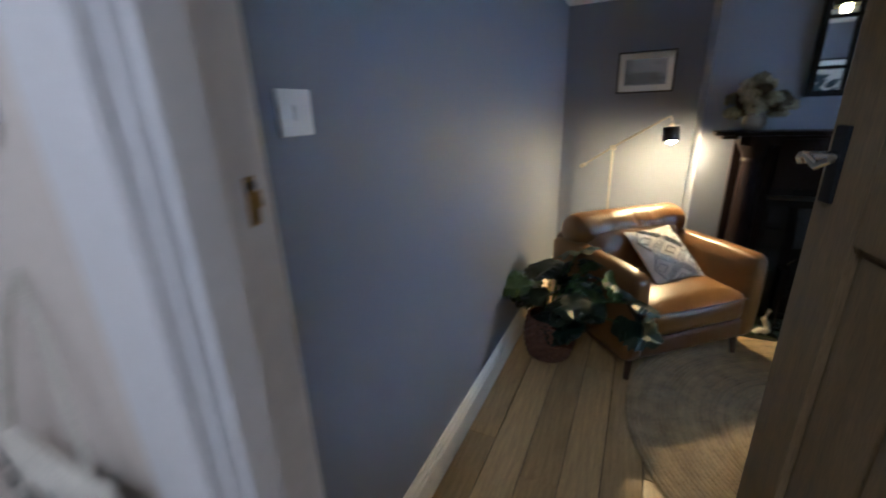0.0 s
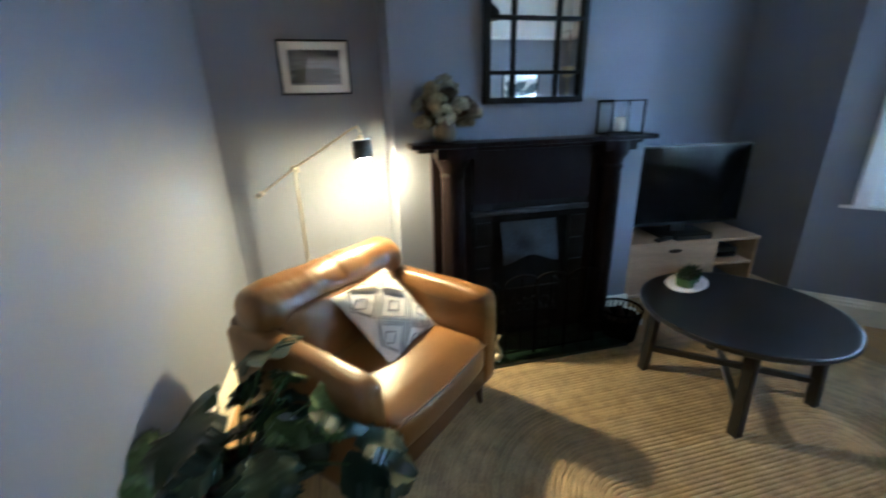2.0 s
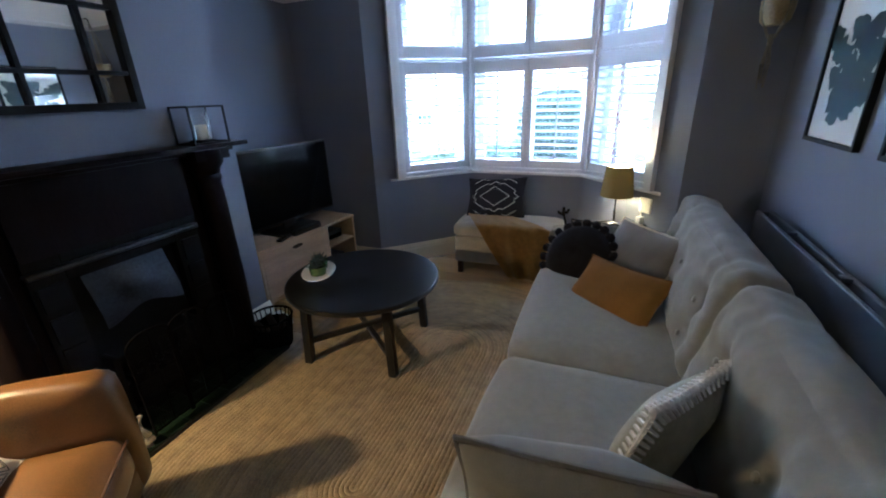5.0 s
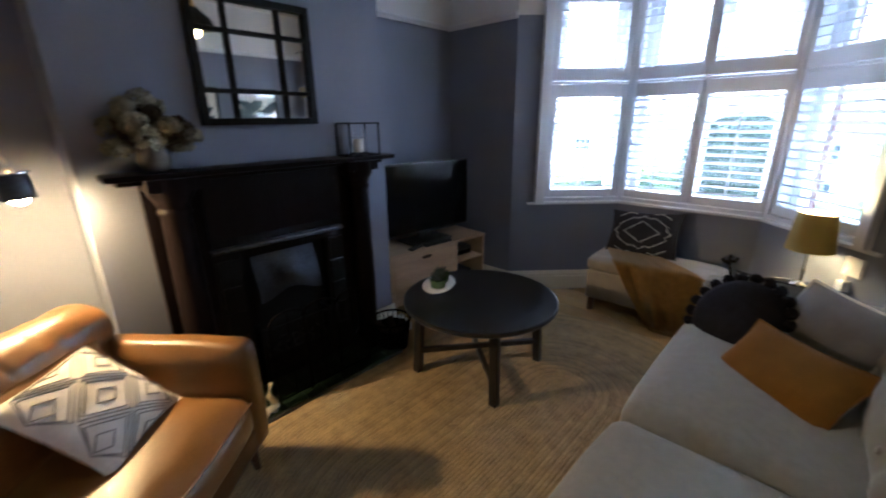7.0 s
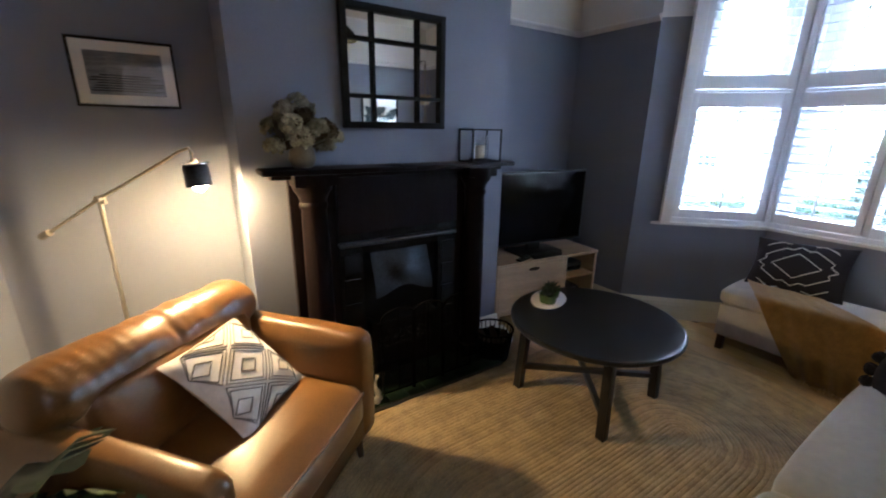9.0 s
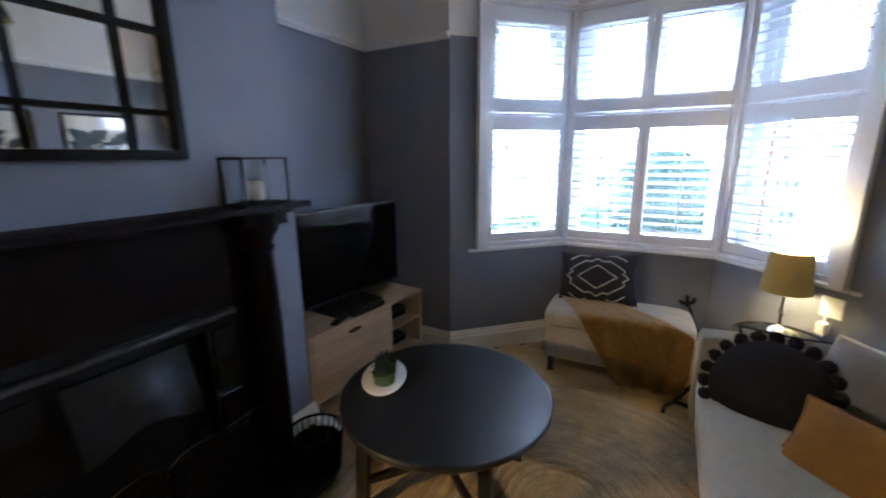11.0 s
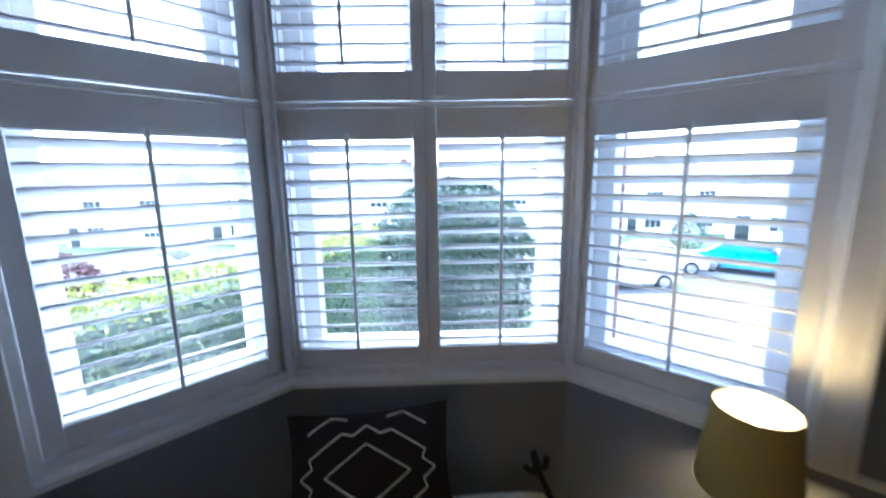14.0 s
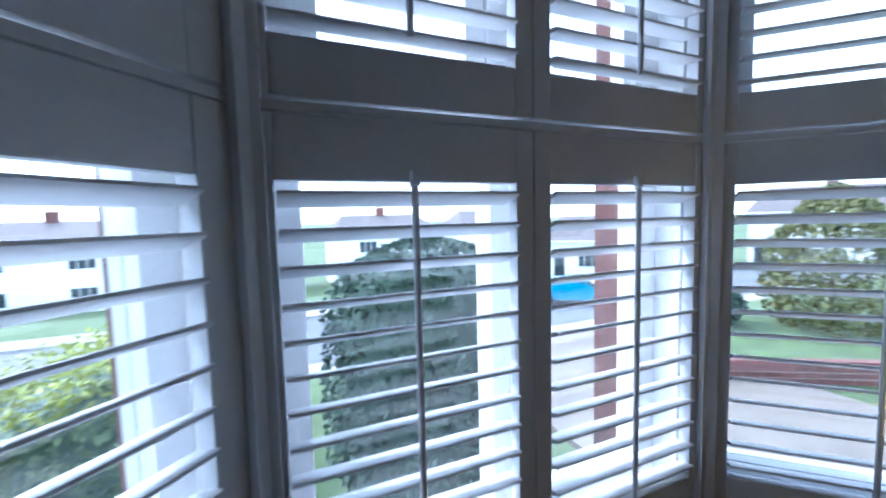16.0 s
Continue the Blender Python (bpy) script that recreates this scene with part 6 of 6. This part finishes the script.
def house(label, x, y, w, d, h, rot=0.0, roof_h=2.2, zb=GZ - 0.05, doors=True):
    """Fronts face -x."""
    hs = thing("house", label, "house", pose(x, y, zb, 0, 0, rot), "houses across the street")
    part("wall", box(B(), 0, d, -w / 2, w / 2, 0, h), RENDERW, hs, smooth=False)
    bm = B()
    v = [bm.verts.new(c) for c in ((-0.35, -w / 2 - 0.3, h), (d + 0.35, -w / 2 - 0.3, h), (d + 0.35, w / 2 + 0.3, h), (-0.35, w / 2 + 0.3, h), (d / 2, -w / 2 + 1.2, h + roof_h), (d / 2, w / 2 - 1.2, h + roof_h))]
    for f in ((3, 2, 1, 0), (0, 4, 5, 3), (1, 2, 5, 4), (0, 1, 4), (2, 3, 5)):
        bm.faces.new([v[i] for i in f])
    bmesh.ops.recalc_face_normals(bm, faces=bm.faces[:])
    roof = part("roof", bm, ROOF, hs, smooth=False)
    part("chimney", box(B(), d / 2 - 0.3, d / 2 + 0.3, -0.4, 0.4, h + roof_h - 0.6, h + roof_h + 0.8, 0.02), BRICK, roof)
    part("gutter", box(B(), -0.42, -0.34, -w / 2 - 0.3, w / 2 + 0.3, h - 0.06, h + 0.04, 0.02), UPVC, roof)
    for z0, z1 in ((0.9, 2.1), (3.4, 4.6)):
        for yy in (-w * 0.28, w * 0.22):
            if z1 > h:
                continue
            wn_ = part("window", box(B(), -0.03, 0.01, yy - 0.9, yy + 0.9, z0, z1, 0.01), UPVC, hs)
            for k in range(3):
                part("pane", box(B(), -0.045, -0.03, yy - 0.82 + k * 0.56, yy - 0.32 + k * 0.56, z0 + 0.08, z1 - 0.08), WINDK, wn_, smooth=False)
    part("front_door", box(B(), -0.04, 0.01, w * 0.42 - 0.45, w * 0.42 + 0.45, 0, 2.05, 0.01), WINDK, hs)
    return hs


for yy, k in ((46, 0), (32, 1), (18.5, 0), (5, 1), (-8.5, 0), (-22, 1)):
    house("white rendered semi-detached house with grey roof", 42, yy, 10.5, 8, 5.2, zb=-5.1, roof_h=1.9 + 0.3 * k)
house("white rendered bungalow at the bend of the street", 29, -25, 12, 8, 3.2, -38, zb=-4.0)
house("white rendered house down the street", 20, -38, 11, 8, 4.8, -62, zb=-3.5)
house("white rendered house down the street", 36, -36, 11, 8, 4.8, -42, zb=-4.6)


gw = thing("garden_wall", "low red brick garden wall beside the drive", "wall", pose(6.8, -1.85, GZ - 0.03, 0, 0, -121))
part("mortar", box(B(), 0, 3.6, -0.045, 0.045, 0, 0.225), MORTAR, gw, smooth=False)
br = None
for c in range(3):
    x = -0.11 if c % 2 else 0.0
    while x < 3.58:
        if x >= 0 and x + 0.215 <= 3.6:
            mm = pose(x + 0.1075, 0, c * 0.075)
            if br is None:
                br = part("brick", box(B(), -0.1075, 0.1075, -0.052, 0.052, 0.005, 0.07, 0.004), BRICK, gw, m=mm)
            else:
                twin(br, mm)
        x += 0.225
part("coping", box(B(), -0.02, 3.62, -0.06, 0.06, 0.225, 0.29, 0.008), BRICK, gw)


def car(label, m, paint):
    c = thing("car", label, "car", m, "parked cars")
    t = bmesh.new()
    prof = [(-2.05, 0.35), (-2.1, 0.62), (-1.95, 0.82), (-1.2, 0.92), (-0.55, 1.38), (0.2, 1.46), (1.0, 1.40), (1.65, 1.0), (2.0, 0.92), (2.08, 0.6), (2.0, 0.32)]
    n = 8
    rows = []
    for j in range(n + 1):
        f = 2 * j / n - 1
        row = []
        for x, z in prof:
            wide = 0.86 - (0.20 if z > 1.0 else 0.04 if z > 0.85 else 0)
            row.append(t.verts.new((x * (1 - 0.03 * abs(f) ** 3), f * wide * (1 - 0.05 * (abs(x) / 2) ** 3), z - 0.04 * abs(f) ** 4)))
        rows.append(row)
    for a, b in zip(rows, rows[1:]):
        for i in range(len(prof)):
            k = (i + 1) % len(prof)
            t.faces.new((a[i], a[k], b[k], b[i]))
    t.faces.new(rows[0][::-1])
    t.faces.new(rows[-1])
    bmesh.ops.recalc_face_normals(t, faces=t.faces[:])
    bm = B()
    merge(bm, t)
    part("body", bm, paint, c)
    for sy in (-1, 1):
        bm = B()
        vv = [bm.verts.new((x, sy * y, z)) for x, y, z in ((-1.0, 0.775, 0.95), (-0.5, 0.69, 1.31), (0.2, 0.68, 1.37), (0.95, 0.69, 1.31), (1.35, 0.76, 0.97))]
        bm.faces.new(vv if sy < 0 else vv[::-1])
        bmesh.ops.solidify(bm, geom=bm.faces[:], thickness=-0.02)
        part("side_window", bm, WINDK, c)
        for x in (-1.3, 1.3):
            wh = part("wheel", rod(B(), (x, sy * 0.66, 0.32), (x, sy * 0.87, 0.32), 0.32, seg=24), TYRE, c)
            part("rim", rod(B(), (x, sy * 0.86, 0.32), (x, sy * 0.885, 0.32), 0.21, seg=16), STEEL, wh)
        part("headlight", box(B(), -2.1, -2.0, sy * 0.62 - 0.14, sy * 0.62 + 0.14, 0.62, 0.75, 0.03), STEEL, c)
    bm = B()
    vv = [bm.verts.new(p) for p in ((-1.22, -0.66, 0.955), (-0.60, -0.58, 1.37), (-0.60, 0.58, 1.37), (-1.22, 0.66, 0.955))]
    bm.faces.new(vv)
    bmesh.ops.solidify(bm, geom=bm.faces[:], thickness=0.03)
    part("windscreen", bm, WINDK, c)


car("metallic blue parked hatchback on the street", pose(20.9, -12.6, -3.33, 0, 0, 50), CARB)
car("white parked hatchback on the street", pose(21.6, -8.6, -3.33, 0, 0, 75), CARW)
car("white parked hatchback near the kerb", pose(19.1, -5.8, -3.33, 0, 0, 90), CARW)
car("white parked hatchback further along the street", pose(22.4, 15.5, -3.33, 0, 0, 90), CARW)

# ---- braided oval rug ----
RC, RX, RR = (1.345, 2.395), 1.02, 0.915
rug = thing("oval_rug", "large oval braided jute rug in natural tan", "rug", pose(RC[0], RC[1], 0.0))


def stadium(r, z, step=0.07):
    pts = []
    n = max(8, int(math.pi * r / step))
    k = int(RX / 0.12)
    for i in range(n + 1):
        a = math.pi / 2 + math.pi * i / n
        pts.append((r * math.cos(a), r * math.sin(a), z))
    for i in range(1, k):
        pts.append((RX * i / k, -r, z))
    for i in range(n + 1):
        a = -math.pi / 2 + math.pi * i / n
        pts.append((RX + r * math.cos(a), r * math.sin(a), z))
    for i in range(1, k):
        pts.append((RX - RX * i / k, r, z))
    return pts


PLY = 0.02
r, ring_no = PLY / 2, 0
while r < RR:
    pts = stadium(r, 0.0065)
    pts = [(x + 0.0022 * noise.noise(Vector((x * 9, y * 9, 1))), y + 0.0022 * noise.noise(Vector((x * 9, y * 9, 5))), z + 0.0016 * noise.noise(Vector((x * 14, y * 14, ring_no)))) for x, y, z in pts]
    t = bmesh.new()
    rings = []
    kk = len(pts)
    for i, p in enumerate(pts):
        d = (Vector(pts[(i + 1) % kk]) - Vector(pts[i - 1]))
        d.z = 0
        d.normalize()
        side = Vector((-d.y, d.x, 0))
        rings.append([t.verts.new(Vector(p) + side * (a * PLY) + Vector((0, 0, b))) for a, b in ((-0.49, 0.0006), (-0.38, 0.0029), (-0.12, 0.0038), (0.12, 0.0038), (0.38, 0.0029), (0.49, 0.0006))])
    for a, b in zip(rings, rings[1:] + [rings[0]]):
        for s in range(5):
            t.faces.new((a[s], b[s], b[s + 1], a[s + 1]))
    bmesh.ops.recalc_face_normals(t, faces=t.faces[:])
    bm = B()
    merge(bm, t)
    part("braid", bm, JUTE, rug)
    r += PLY
    ring_no += 1

# ---- hall tiles ----
fh = bpy.data.objects["floor_hall"]
tw = tk = None
for i in range(20):
    for j in range(14):
        x, y = -0.93 + i * 0.145, -1.28 + j * 0.145
        if y > YS - 0.2:
            continue
        mm = pose(x, y, -0.008)
        if (i + j) % 2:
            if tw is None:
                tw = part("tile", box(B(), -0.071, 0.071, -0.071, 0.071, 0, 0.008, 0.001), TILEW, fh, m=mm)
            else:
                twin(tw, mm)
        elif tk is None:
            tk = part("tile", box(B(), -0.071, 0.071, -0.071, 0.071, 0, 0.008, 0.001), TILEB, fh, m=mm)
        else:
            twin(tk, mm)

# ---- floorboards, laid along y ----
fl = bpy.data.objects["floor"]
lengths = {}
x, n = XW + 0.001, 0
BW = 0.152
rnd = random.Random(8)
while x < 4.1:
    x1 = x + BW
    xc = x + BW / 2
    if x1 <= XE + 0.03:
        ends = (YS - 0.079, YN)
    else:
        off = min(xc, 4.04) - 3.34
        ends = (D_.y + off, A_.y - off)
    cuts = sorted([ends[0]] + ([ends[0] + rnd.uniform(0.9, 2.4)] if ends[1] - ends[0] > 2.6 else []) + [ends[1]])
    for a, b in zip(cuts, cuts[1:]):
        part("floorboard", box(B(), -BW / 2 + 0.0018, BW / 2 - 0.0018, a - (a + b) / 2 + 0.001, b - (a + b) / 2 - 0.001, -0.012, 0.0, 0.0015), BOARD, fl, m=pose(xc, (a + b) / 2, 0))
    x, n = x1, n + 1
